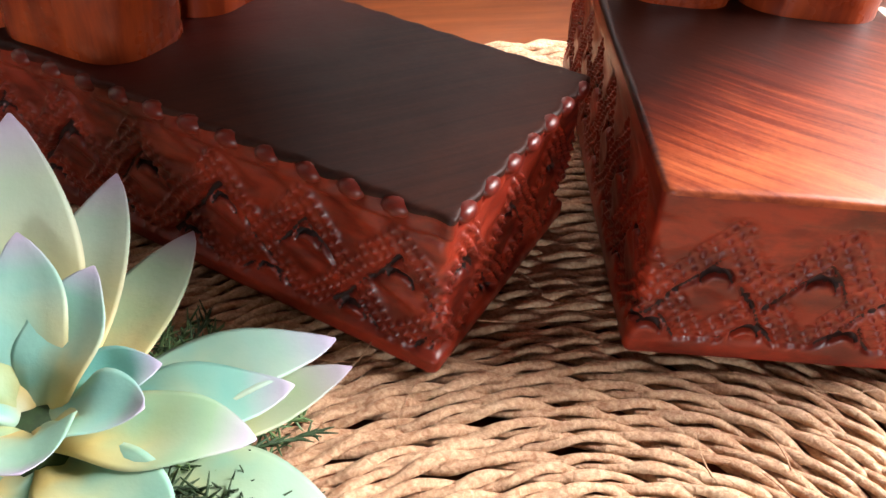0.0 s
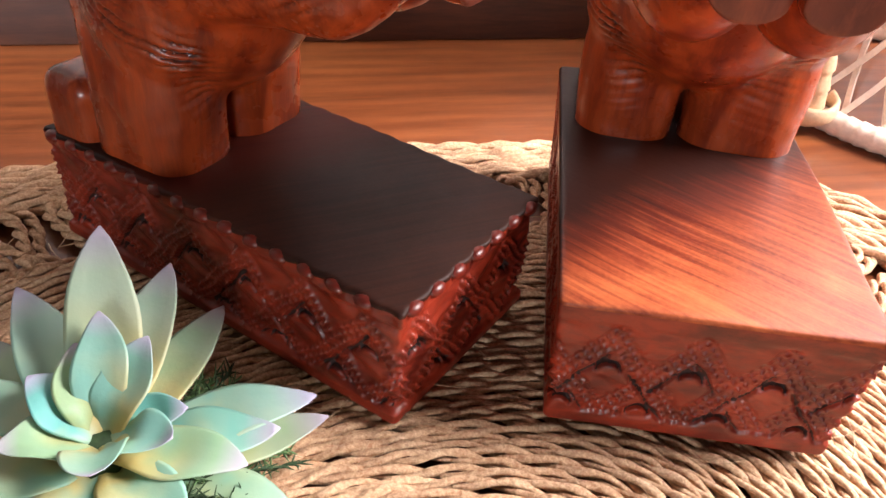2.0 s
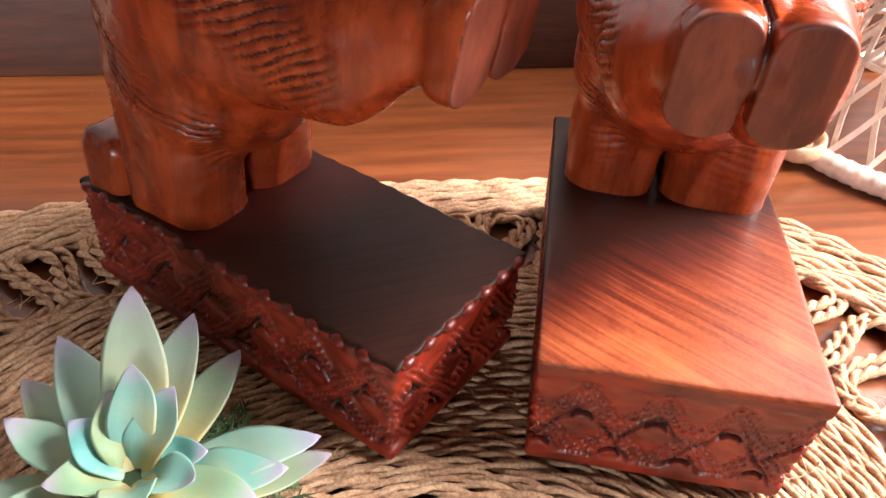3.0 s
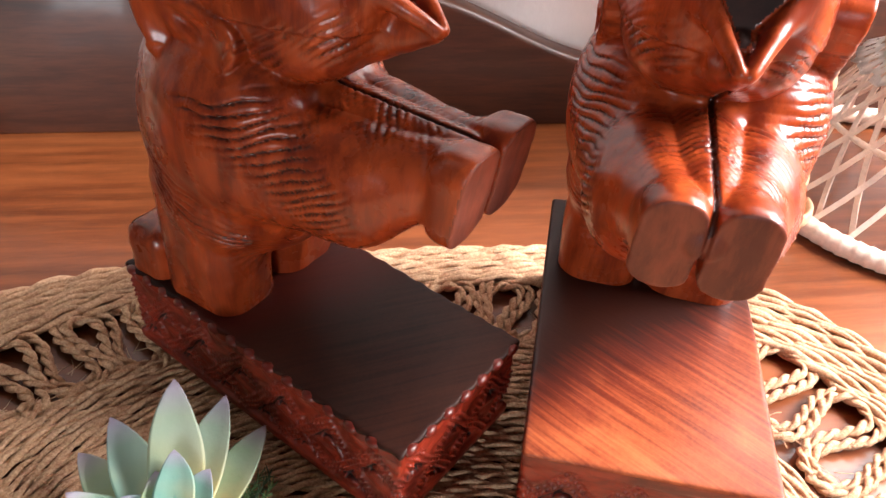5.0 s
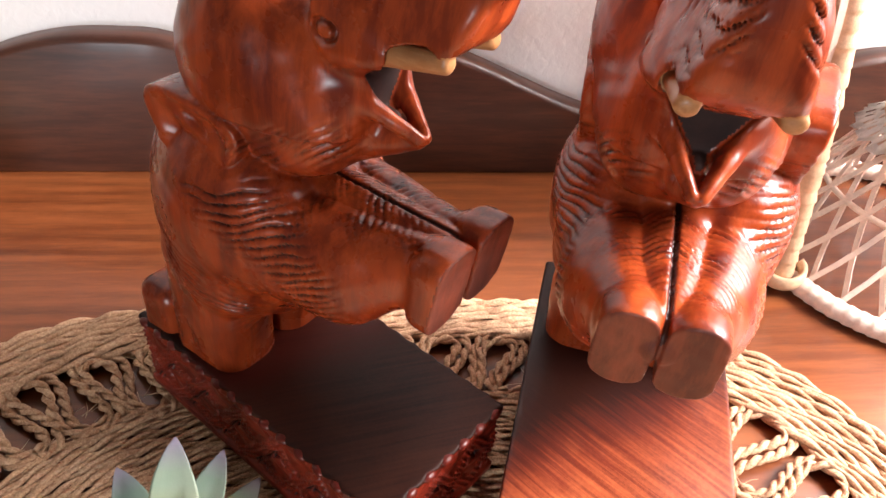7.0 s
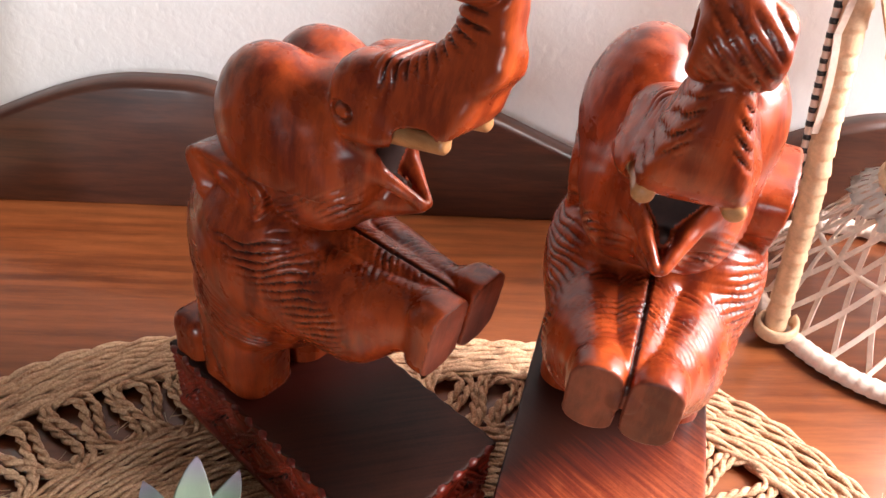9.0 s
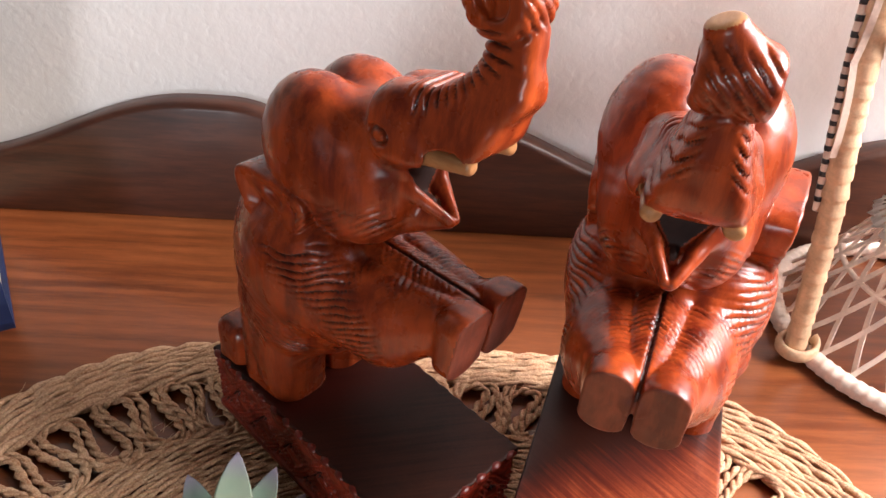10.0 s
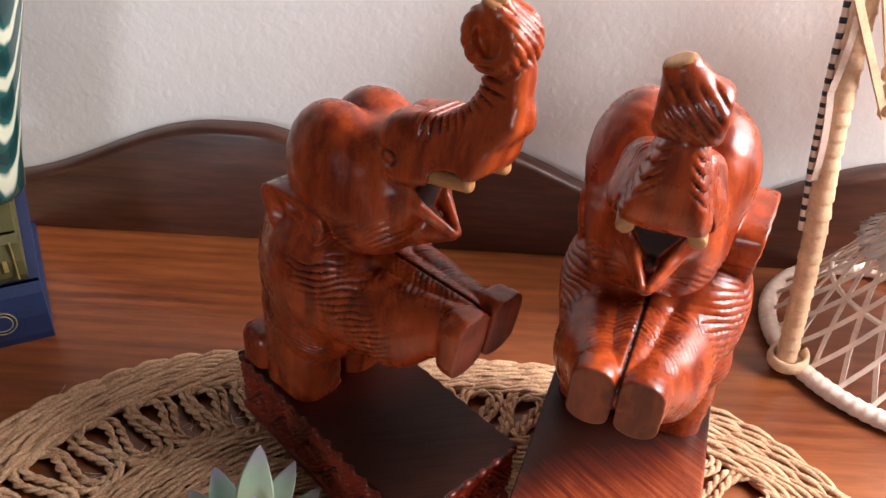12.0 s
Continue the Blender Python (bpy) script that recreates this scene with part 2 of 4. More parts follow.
def child(name, me, parent, label="", m=None):
    ob = new(name, me)
    ob.parent = parent
    if m is not None:
        ob.matrix_basis = m
    return tagged(ob, label)


def thing(name, m, label, category, group="", kind=""):
    ob = new(name)
    ob.empty_display_size = 0.02
    ob.matrix_basis = m
    return tagged(ob, label, category, group, kind)


def box_bm(x0, y0, z0, x1, y1, z1, bevel=0.0, seg=2):
    bm = bmesh.new()
    bmesh.ops.create_cube(bm, size=1)
    for v in bm.verts:
        v.co = Vector(((x0 + x1) / 2 + v.co.x * (x1 - x0), (y0 + y1) / 2 + v.co.y * (y1 - y0), (z0 + z1) / 2 + v.co.z * (z1 - z0)))
    if bevel:
        bmesh.ops.bevel(bm, geom=bm.edges[:], offset=bevel, segments=seg, affect="EDGES", profile=0.6)
    return bm


def tube_arrays(path, rad, sides=6, flat=1.0, closed=False, cap=True, start=0):
    """Vertices and faces of a tube along a path (n x 3), radius a number or one per point."""
    p = np.asarray(path, float)
    n = len(p)
    rad = np.broadcast_to(np.asarray(rad, float), (n,))
    if closed:
        tan = np.roll(p, -1, 0) - np.roll(p, 1, 0)
    else:
        tan = np.gradient(p, axis=0)
    tan /= np.linalg.norm(tan, axis=1)[:, None] + 1e-12
    up = np.array([0, 0, 1.0])
    side = np.cross(tan, up)
    ln = np.linalg.norm(side, axis=1)[:, None]
    side = np.where(ln > 1e-3, side / (ln + 1e-12), np.array([1.0, 0, 0]))
    nor = np.cross(side, tan)
    a = np.arange(sides) * 2 * np.pi / sides
    v = p[:, None] + rad[:, None, None] * (np.cos(a)[None, :, None] * side[:, None] + flat * np.sin(a)[None, :, None] * nor[:, None])
    v = v.reshape(-1, 3)
    rows = np.arange(n if closed else n - 1)
    i, j = np.meshgrid(rows, np.arange(sides), indexing="ij")
    i2, j2 = (i + 1) % n, (j + 1) % sides
    f = np.stack([i * sides + j, i * sides + j2, i2 * sides + j2, i2 * sides + j], -1).reshape(-1, 4) + start
    faces = f.tolist()
    if cap and not closed:
        faces += [list(range(start + sides - 1, start - 1, -1)), list(range(start + (n - 1) * sides, start + n * sides))]
    return v, faces


def rope_arrays(path, rad, lay, rng, plies=2, sides=6, closed=False, flat=1.0, start=0, step_phase=0.0):
    """A laid rope: plies that wind round the path, each swelling and thinning as straw does."""
    p = np.asarray(path, float)
    seg = np.linalg.norm(np.diff(p, axis=0, append=p[:1] if closed else p[-1:]), axis=1)
    s = np.concatenate([[0], np.cumsum(seg)[:-1]])
    total = seg.sum()
    turns = total / lay
    if closed:
        turns = max(1, round(turns))
    tan = (np.roll(p, -1, 0) - np.roll(p, 1, 0)) if closed else np.gradient(p, axis=0)
    tan /= np.linalg.norm(tan, axis=1)[:, None] + 1e-12
    side = np.cross(tan, [0, 0, 1.0])
    side /= np.linalg.norm(side, axis=1)[:, None] + 1e-12
    nor = np.cross(side, tan)
    vs, fs = [], []
    k = start
    for q in range(plies):
        ph = 2 * np.pi * (turns * s / total + q / plies) + step_phase
        wob = sum(rng.uniform(0.06, 0.17) * np.sin(2 * np.pi * round(total / w + 1) * s / total + rng.uniform(0, 6.3)) for w in (0.009, 0.019, 0.06))
        c = p + rad * 0.55 * (np.cos(ph)[:, None] * side + flat * np.sin(ph)[:, None] * nor)
        v, f = tube_arrays(c, rad * 0.62 * (1 + wob), sides, flat * 0.85, closed, True, k)
        vs.append(v)
        fs += f
        k += len(v)
    return np.concatenate(vs), fs


def lathe_bm(profile, steps=48):
    bm = bmesh.new()
    rings = []
    for r, z in profile:
        rings.append([bm.verts.new((r * math.cos(2 * math.pi * i / steps), r * math.sin(2 * math.pi * i / steps), z)) for i in range(steps)])
    for a, b in zip(rings, rings[1:]):
        for i in range(steps):
            bm.faces.new((a[i], a[(i + 1) % steps], b[(i + 1) % steps], b[i]))
    bm.faces.new(rings[0][::-1])
    bm.faces.new(rings[-1])
    return bm


# ---- carved solids as distance fields ----
def surface_net(f, org, h):
    """Quads on the zero level of a sampled field."""
    f = np.where(np.abs(f) < 1e-7, 1e-7, f)
    neg = f < 0
    nx, ny, nz = f.shape
    cnt = np.zeros((nx - 1, ny - 1, nz - 1), np.int8)
    corners = [(i, j, k) for i in (0, 1) for j in (0, 1) for k in (0, 1)]
    for i, j, k in corners:
        cnt += neg[i:nx - 1 + i, j:ny - 1 + j, k:nz - 1 + k]
    act = np.argwhere((cnt > 0) & (cnt < 8))
    idx = -np.ones(cnt.shape, np.int64)
    idx[tuple(act.T)] = np.arange(len(act))
    acc, num = np.zeros((len(act), 3)), np.zeros(len(act))
    for a in corners:
        for ax in range(3):
            if a[ax] == 0:
                b = list(a)
                b[ax] = 1
                fa = f[tuple((act + a).T)]
                fb = f[tuple((act + b).T)]
                hit = (fa < 0) != (fb < 0)
                t = np.where(hit, fa / (fa - fb + 1e-20), 0)
                pt = np.tile(np.array(a, float), (len(act), 1))
                pt[:, ax] = t
                acc += pt * hit[:, None]
                num += hit
    verts = (act + acc / num[:, None]) * h + org
    faces = []
    for ax in range(3):
        sl0, sl1 = [slice(None)] * 3, [slice(None)] * 3
        sl0[ax], sl1[ax] = slice(0, -1), slice(1, None)
        a, b = neg[tuple(sl0)], neg[tuple(sl1)]
        e = np.argwhere(a != b)
        o1, o2 = [o for o in range(3) if o != ax]
        e = e[(e[:, o1] > 0) & (e[:, o2] > 0) & (e[:, o1] < cnt.shape[o1]) & (e[:, o2] < cnt.shape[o2])]
        flip = a[tuple(e.T)]
        q = []
        for d1, d2 in ((1, 1), (0, 1), (0, 0), (1, 0)):
            c = e.copy()
            c[:, o1] -= d1
            c[:, o2] -= d2
            q.append(idx[tuple(c.T)])
        q = np.stack(q, 1)
        if ax == 1:
            flip = ~flip
        q[~flip] = q[~flip][:, ::-1]
        faces.append(q)
    return verts, np.concatenate(faces)


def grid_of(lo, hi, h):
    ax = [np.arange(a, b, h, dtype=np.float32) for a, b in zip(lo, hi)]
    return np.meshgrid(*ax, indexing="ij", sparse=True)


def ell(X, Y, Z, c, r):
    x, y, z = X - c[0], Y - c[1], Z - c[2]
    k0 = np.sqrt((x / r[0]) ** 2 + (y / r[1]) ** 2 + (z / r[2]) ** 2)
    k1 = np.sqrt((x / r[0] ** 2) ** 2 + (y / r[1] ** 2) ** 2 + (z / r[2] ** 2) ** 2) + 1e-9
    return k0 * (k0 - 1) / k1


def cone(X, Y, Z, a, b, ra, rb, sy=1.0):
    """A capsule from a to b whose radius runs from ra to rb; sy widens it across."""
    a, b = np.array(a, float), np.array(b, float)
    d = b - a
    x, y, z = X - a[0], (Y - a[1]), Z - a[2]
    t = np.clip((x * d[0] + y * d[1] + z * d[2]) / (d @ d), 0, 1)
    return np.sqrt((x - t * d[0]) ** 2 + ((y - t * d[1]) / sy) ** 2 + (z - t * d[2]) ** 2) - (ra + (rb - ra) * t)


def rbox(X, Y, Z, c, hx, hy, hz, r):
    x, y, z = np.abs(X - c[0]) - hx + r, np.abs(Y - c[1]) - hy + r, np.abs(Z - c[2]) - hz + r
    return np.sqrt(np.maximum(x, 0) ** 2 + np.maximum(y, 0) ** 2 + np.maximum(z, 0) ** 2) + np.minimum(np.maximum(x, np.maximum(y, z)), 0) - r


def smin(a, b, k):
    h = np.clip(0.5 + 0.5 * (b - a) / k, 0, 1)
    return b + (a - b) * h - k * h * (1 - h)


def smax(a, b, k):
    return -smin(-a, -b, k)


def seg2(X, Z, a, b):
    """Distance in the plane from a segment, and how far along it."""
    dx, dz = b[0] - a[0], b[1] - a[1]
    t = np.clip(((X - a[0]) * dx + (Z - a[1]) * dz) / (dx * dx + dz * dz + 1e-12), 0, 1)
    return np.sqrt((X - a[0] - t * dx) ** 2 + (Z - a[1] - t * dz) ** 2), t


def soft(d, w):
    return np.clip(1.5 - d / w, 0, 1)


def cut(phase, sharp=1.6):
    return np.maximum(0, np.cos(phase)) ** sharp


def elephant_mesh(dome, roll_x, roll_z, mid_x, mid_z, big_roll, yaw, off, toe, ear_up):
    """A seated elephant, trunk raised: x ahead, y to its left, z up from the base's top.
    dome: how much the skull is raised; the trunk runs by way of (mid_x, mid_z) to its rolled tip at (roll_x, roll_z).
    The head is turned by yaw and stands off to one side."""
    h = 0.0006
    lo, hi = (-0.070, -0.047, -0.003), (0.076, 0.047, 0.203)
    X, Y, Z = grid_of(lo, hi, h)
    A = np.abs(Y)
    body = ell(X, Y, Z, (-0.0235, 0, 0.063), (0.0355, 0.0310, 0.046))
    body = smin(body, ell(X, A, Z, (-0.012, 0.014, 0.076), (0.026, 0.018, 0.024)), 0.010)
    B = np.where(Y > 0, 0.86, 1.0) * A
    leg = rbox(X, B, Z, (-0.0310, 0.0138, 0.022), 0.0170, 0.0128, 0.030, 0.0090)
    leg = smin(leg, ell(X, B, Z, (-0.0265, 0.0142, 0.019), (0.0125, 0.0126, 0.024)), 0.004)
    leg = smin(leg, ell(X, B, Z, (-0.0240, 0.0165, 0.040), (0.0180, 0.0130, 0.014)), 0.004)
    leg = np.maximum(leg, 0.0006 - A)
    d = smin(body, leg, 0.005)
    reach = 0.0022 if big_roll else 0.0
    arm = cone(X, A, Z, (-0.010, 0.0168, 0.0655), (0.024, 0.0115, 0.0650), 0.0215, 0.0182, 0.68)
    arm = smin(arm, cone(X, A, Z, (0.024, 0.0112, 0.0665), (0.050 + reach, 0.0074, 0.0765), 0.0180, 0.0104, 0.76), 0.006)
    foot = rbox(X, A, Z, (0.0570 + reach, toe + 0.0003, 0.0752 + 0.10 * (X - 0.057)), 0.0085, toe, 0.0138, 0.0066)
    arm = smin(arm, foot, 0.003)
    arm = np.maximum(arm, X - 0.0605 - reach - 0.15 * (Z - 0.077))
    arm = smax(arm, np.where(X > 0.040, 0.0007 - A - np.clip(0.060 - X, 0, 1) * 0.10, -1.0), 0.0005)
    arm = np.minimum(arm, cone(X, Y, Z, (0.012, 0, 0.0745), (0.053, 0, 0.0780), 0.0130, 0.0088))
    d = smin(d, arm, 0.004)
    d = smax(d, -(X + 0.0550), 0.008)
    stub = rbox(X, Y, Z, (-0.0555, 0, 0.006), 0.0095, 0.0265, 0.013, 0.006)
    d = np.minimum(d, stub)
    # head: two domes, cheeks, brow
    Xb, Yb, Ab = X, Y, A
    cy, sy = math.cos(radians(yaw)), math.sin(radians(yaw))

    def turned(x, y):
        return -0.008 + cy * (x + 0.008) + sy * (y - off), cy * (y - off) - sy * (x + 0.008)

    X, Y = turned(Xb, Yb)
    A = np.abs(Y)
    head = ell(X, A, Z, (-0.0080, 0.0102, 0.1235 + dome), (0.0240, 0.0165, 0.0265))
    head = smin(head, ell(X, Y, Z, (0.010, 0, 0.1225), (0.024, 0.0190, 0.0205)), 0.005)
    head = smin(head, ell(X, A, Z, (0.006, 0.0075, 0.108), (0.022, 0.0150, 0.0195)), 0.007)
    head = smin(head, cone(X, A, Z, (0.0225, 0.004, 0.1435), (0.028, 0.004, 0.1370), 0.0088, 0.0115), 0.004)
    d = smin(d, head, 0.0015)
    d = d + 0.0008 * soft(np.abs(head - d), 0.0009) * (Z < 0.108) * (Z > 0.080)
    # open mouth: cheeks cut back above the lip, then a pointed scoop of a lower lip
    lip = 0.1285 - 0.72 * (X - 0.019)
    gap = np.maximum(np.maximum(0.0310 - X + 0.3 * A, (lip - Z) * 0.8), Z - 0.1335)
    d = smax(d, -gap, 0.0015)
    jaw = cone(X, Y, Z, (0.004, 0, 0.1010), (0.0410, 0, 0.1095), 0.0150, 0.0026, 0.90)
    jaw = smax(jaw, (Z - lip - 0.002) * 0.8, 0.001)
    d = smin(d, jaw, 0.003)
    lips = cone(X, A, Z, (0.022, 0.0106, 0.1235), (0.0430, 0.0006, 0.1108), 0.0038, 0.0019)
    d = smin(d, lips, 0.0018)
    hollow = np.maximum(np.maximum((A - 0.0004 - 0.58 * (Z - 0.1122)) * 0.85, 0.0300 - X), Z - 0.1325)
    d = smax(d, -hollow, 0.0012)
    d = smin(d, cone(X, Y, Z, (0.014, 0, 0.1120), (0.0340, 0, 0.1135), 0.0050, 0.0016), 0.001)
    # trunk: flat-sided, broad at the tusks, narrowing to the rolled tip
    tr = cone(X, 0 * Y, Z, (0.028, 0, 0.1425), (0.042, 0, 0.1432), 0.0095, 0.0102)
    tr = smin(tr, cone(X, 0 * Y, Z, (0.036, 0, 0.1450), (0.050, 0, 0.1500), 0.0098, 0.0100), 0.003)
    tr = smin(tr, cone(X, 0 * Y, Z, (0.048, 0, 0.1480), (mid_x, 0, mid_z), 0.0108, 0.0090), 0.004)
    tr = smin(tr, cone(X, 0 * Y, Z, (mid_x, 0, mid_z), (0.6 * mid_x + 0.4 * roll_x + 0.0030, 0, roll_z - 0.001), 0.0090, 0.0068), 0.003)
    tr = smin(tr, np.sqrt((X - 0.0335) ** 2 + (Z - 0.1490) ** 2) - 0.0068, 0.003)
    half = np.clip(0.0136 - 0.235 * (Z - 0.1350), 0.0060, 0.0150) + 0.10 * np.clip(0.044 - X, 0, 0.03) - 0.10 * np.clip(X - mid_x + 0.002, 0, 0.02)
    tr = smax(tr, A - half, 0.0042)
    rr = np.sqrt(((X - roll_x) / (1.06 if big_roll else 1.0)) ** 2 + ((Z - roll_z) / 0.97) ** 2)
    roll_r = 0.0112 if big_roll else 0.0090
    roll = smax(rr - roll_r, np.abs(Y) - (0.0076 if big_roll else 0.0084), 0.004)
    roll = smax(roll, -np.maximum(rr - 0.0050, 0.0040 - np.abs(Y)), 0.001)
    tip = cone(X, Y, Z, (roll_x + 0.001, 0, roll_z + 0.004), (roll_x + 0.0005, -0.0042, roll_z + 0.0105), 0.0072, 0.0046)
    sawn = 0.15 * (X - roll_x) - 0.45 * Y + 0.88 * (Z - roll_z)
    tip = smax(tip, sawn - 0.0140, 0.0010)
    roll = smin(roll, tip, 0.002)
    d = smin(d, tr, 0.0060)
    d = d + 0.0010 * soft(np.abs(roll - d), 0.0010) * (np.abs(rr - roll_r) < 0.003) * (Z < roll_z)
    d = smin(d, roll, 0.0008)
    # ears: thick flaps carved out of the shoulders, dished, with a raised rim
    corners = ((-0.0370, 0.1085), (-0.0265, 0.1130), (0.0040, 0.1065), (-0.0050, 0.0880), (-0.0240, 0.0790))
    edge = None
    for (x0, z0), (x1, z1) in zip(corners, corners[1:] + corners[:1]):
        z0, z1 = z0 + ear_up * (z0 > 0.09), z1 + ear_up * (z1 > 0.09)
        ln = math.hypot(x1 - x0, z1 - z0)
        side = ((z0 - z1) * (Xb - x0) + (x1 - x0) * (Z - z0)) / ln
        edge = side if edge is None else smax(edge, side, 0.009)
    ex, ez = Xb + 0.018, Z - 0.0985 - 0.6 * ear_up
    edge = edge + 0.0011 * np.sin(ex * 300 - ez * 420) * (ez < -0.004)
    face = 0.0272 + 0.33 * ear_up - 0.06 * ex + 0.05 * ez
    dish = 0.0026 * np.clip((-edge - 0.0015) / 0.0045, 0, 1) * np.clip(1.0 - (ex - 0.004) / 0.02, 0.3, 1)
    dish = dish - 0.0012 * np.sin(ex * 210 + ez * 330 + 0.8) * np.clip((-edge - 0.003) / 0.004, 0, 1)
    ear = smax(edge, Ab - face + dish, 0.0012)
    ear = smax(ear, 0.0125 - Ab, 0.004)
    d = np.minimum(d, ear)
    canal = np.sqrt((ex - 0.002) ** 2 + ((ez - 0.0045 + 0.55 * ex) * 2.2) ** 2)
    d = np.where(np.abs(ear - d) < 0.002, d + 0.0016 * soft(canal, 0.0034), d)
    # cut wrinkles: fans of curved strokes on arm, flank and hind leg
    q = 0.0006 * np.sin(Xb * 230 + 1.3 + 90 * Yb) * np.sin(Z * 190 + Yb * 150) + 0.0003 * np.sin(Xb * 520 - Z * 310)
    broken = 0.55 + 0.45 * np.sin(Xb * 310 + Z * 170 + 2.0) * np.sin(Z * 280 - Xb * 120)
    s1, _ = seg2(Xb, Z, (-0.010, 0.090), (0.024, 0.064))
    w = 0.0011 * cut((q + Z - 0.20 * Xb - 6 * (Xb + 0.004) ** 2) * 2 * np.pi / 0.0029, 2.6) * soft(s1, 0.0088) * soft(np.abs(Ab - 0.026), 0.012) * np.clip((0.0880 + 0.4 * ear_up - Z + 0.7 * np.clip(Xb + 0.004, 0, 1)) / 0.003, 0, 1)
    s2, _ = seg2(Xb, Z, (0.006, 0.086), (0.044, 0.092))
    w = w + 0.0012 * cut((q + Xb + 0.75 * Z - 0.5 * Ab) * 2 * np.pi / 0.0026, 2.4) * soft(s2, 0.0070) * np.clip((Xb - 0.012) / 0.005, 0, 1) * broken
    s3, _ = seg2(Xb, Z, (-0.030, 0.050), (-0.010, 0.036))
    w = w + 0.0011 * cut((q + Z + 0.35 * Xb) * 2 * np.pi / 0.0028) * soft(s3, 0.006) * soft(np.abs(Ab - 0.027), 0.01) * broken
    s3, _ = seg2(Xb, Z, (-0.010, 0.034), (-0.007, 0.010))
    w = w + 0.0009 * cut((q + Z + 0.5 * Xb + 0.3 * Ab) * 2 * np.pi / 0.0028) * soft(s3, 0.005) * (Ab > 0.012) * broken
    s3, _ = seg2(Xb, Z, (-0.044, 0.066), (-0.030, 0.044))
    w = w + 0.0008 * cut((q + Z + 1.1 * Xb) * 2 * np.pi / 0.0034) * soft(s3, 0.005) * (Ab > 0.016) * broken
    s4, _ = seg2(X, Z, (0.034, 0.155), (mid_x - 0.004, mid_z + 0.009))
    ang = np.arctan2(Z - 0.174, X - 0.034)
    w = w + (0.0014 if big_roll else 0.0007) * cut(ang * 40.0 + 60 * q, 2.0) * soft(s4, 0.0062) * np.clip((X - 0.030) / 0.003, 0, 1)
    s5, _ = seg2(X, Z, (0.046, 0.141), (0.5 * (mid_x + roll_x) + 0.007, 0.5 * (mid_z + roll_z)))
    w = w + 0.0015 * cut((q + Z + 1.3 * A) * 2 * np.pi / 0.0030) * soft(s5, 0.0060) * (0.2 if big_roll else 1.0) * np.clip((half + 0.0005 - A) / 0.002, 0, 1) * np.clip(A / 0.003 - 0.8, 0, 1)
    w = w + 0.0006 * cut(Y * 2 * np.pi / 0.0036 + 1500 * (Z - roll_z) + 150 * q) * soft(np.abs(rr - roll_r), 0.0016) * np.clip((Z - roll_z + 0.009) / 0.004, 0, 1) * np.clip((0.0085 - A) / 0.002, 0, 1)
    s6, _ = seg2(X, Z, (-0.004, 0.097), (0.024, 0.108))
    w = w + 0.0010 * cut((q + X * 0.8 - Z) * 2 * np.pi / 0.0027) * soft(s6, 0.006) * (X > -0.004) * broken
    e7 = np.sqrt((X - 0.024) ** 2 + ((Z - 0.1385) * 1.5) ** 2)
    w = w + 0.0009 * cut(e7 * 2 * np.pi / 0.0038 + 1.2) * soft(e7, 0.0042) * (A > 0.009)
    e8 = np.sqrt((X - 0.018) ** 2 + ((Z - 0.1500) * 2.4) ** 2)
    w = w + 0.0008 * cut(e8 * 2 * np.pi / 0.0050) * soft(e8, 0.0036) * (A > 0.006)
    s9, _ = seg2(Xb, Z, (-0.055, 0.030), (-0.046, 0.085))
    w = w + 0.0003 * cut((q + Z + Xb) * 2 * np.pi / 0.0040) * soft(s9, 0.006)
    w = w + 0.0013 * soft(Ab, 0.0006) * (Xb > 0.004) * (Z > 0.060) * (Z < 0.101)
    w = w + 0.00012 * np.sin(X * 610 + 2 * np.sin(Z * 230)) * np.sin(Z * 540 + Y * 300)
    d = d + w.astype(np.float32)
    eye = np.sqrt((X - 0.0235) ** 2 + ((Z - 0.1385) * 1.7) ** 2)
    d = d + 0.0013 * soft(np.abs(eye - 0.0042), 0.0008) * (A > 0.008)
    d = smin(d, ell(X, A, Z, (0.0235, 0.0132, 0.1385), (0.0036, 0.0026, 0.0021)), 0.0006)
    ta, tb = (0.034, 0.0090, 0.1348), (0.0545, 0.0092, 0.1384)
    tusk = smax(cone(X, A, Z, ta, tb, 0.0034, 0.0025), X - 0.0562, 0.001)
    socket = cone(X, A, Z, (0.038, 0.0091, 0.1355), (0.050, 0.0094, 0.1376), 0.0038, 0.0046)
    d = smax(d, -socket, 0.001)
    d = np.minimum(d, tusk)
    d = np.maximum(d, -Z - 0.0015)
    v, q = surface_net(np.ascontiguousarray(d, np.float32), np.array(lo), h)
    me = mesh_data("elephant", v, q, [ROSEWOOD, TUSKWOOD, SOLEWOOD, STAIN_AND_SHADE])
    at = np.clip(np.rint((v - lo) / h).astype(int), 0, np.array(d.shape) - 1)
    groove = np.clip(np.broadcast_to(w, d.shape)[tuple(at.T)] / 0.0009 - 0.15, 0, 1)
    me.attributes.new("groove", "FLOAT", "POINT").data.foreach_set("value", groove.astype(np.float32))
    c = v[q].mean(1)
    hx, hy = turned(c[:, 0], c[:, 1])
    td = cone(hx, np.abs(hy), c[:, 2], ta, tb, 0.0034, 0.0025)
    sole = (c[:, 0] > 0.0599 + reach + 0.15 * (c[:, 2] - 0.077)) & (c[:, 2] < 0.094)
    end = np.abs(0.15 * (hx - roll_x) - 0.45 * hy + 0.88 * (c[:, 2] - roll_z) - 0.0140) < 0.0006
    end = end & (c[:, 2] > roll_z + 0.008)
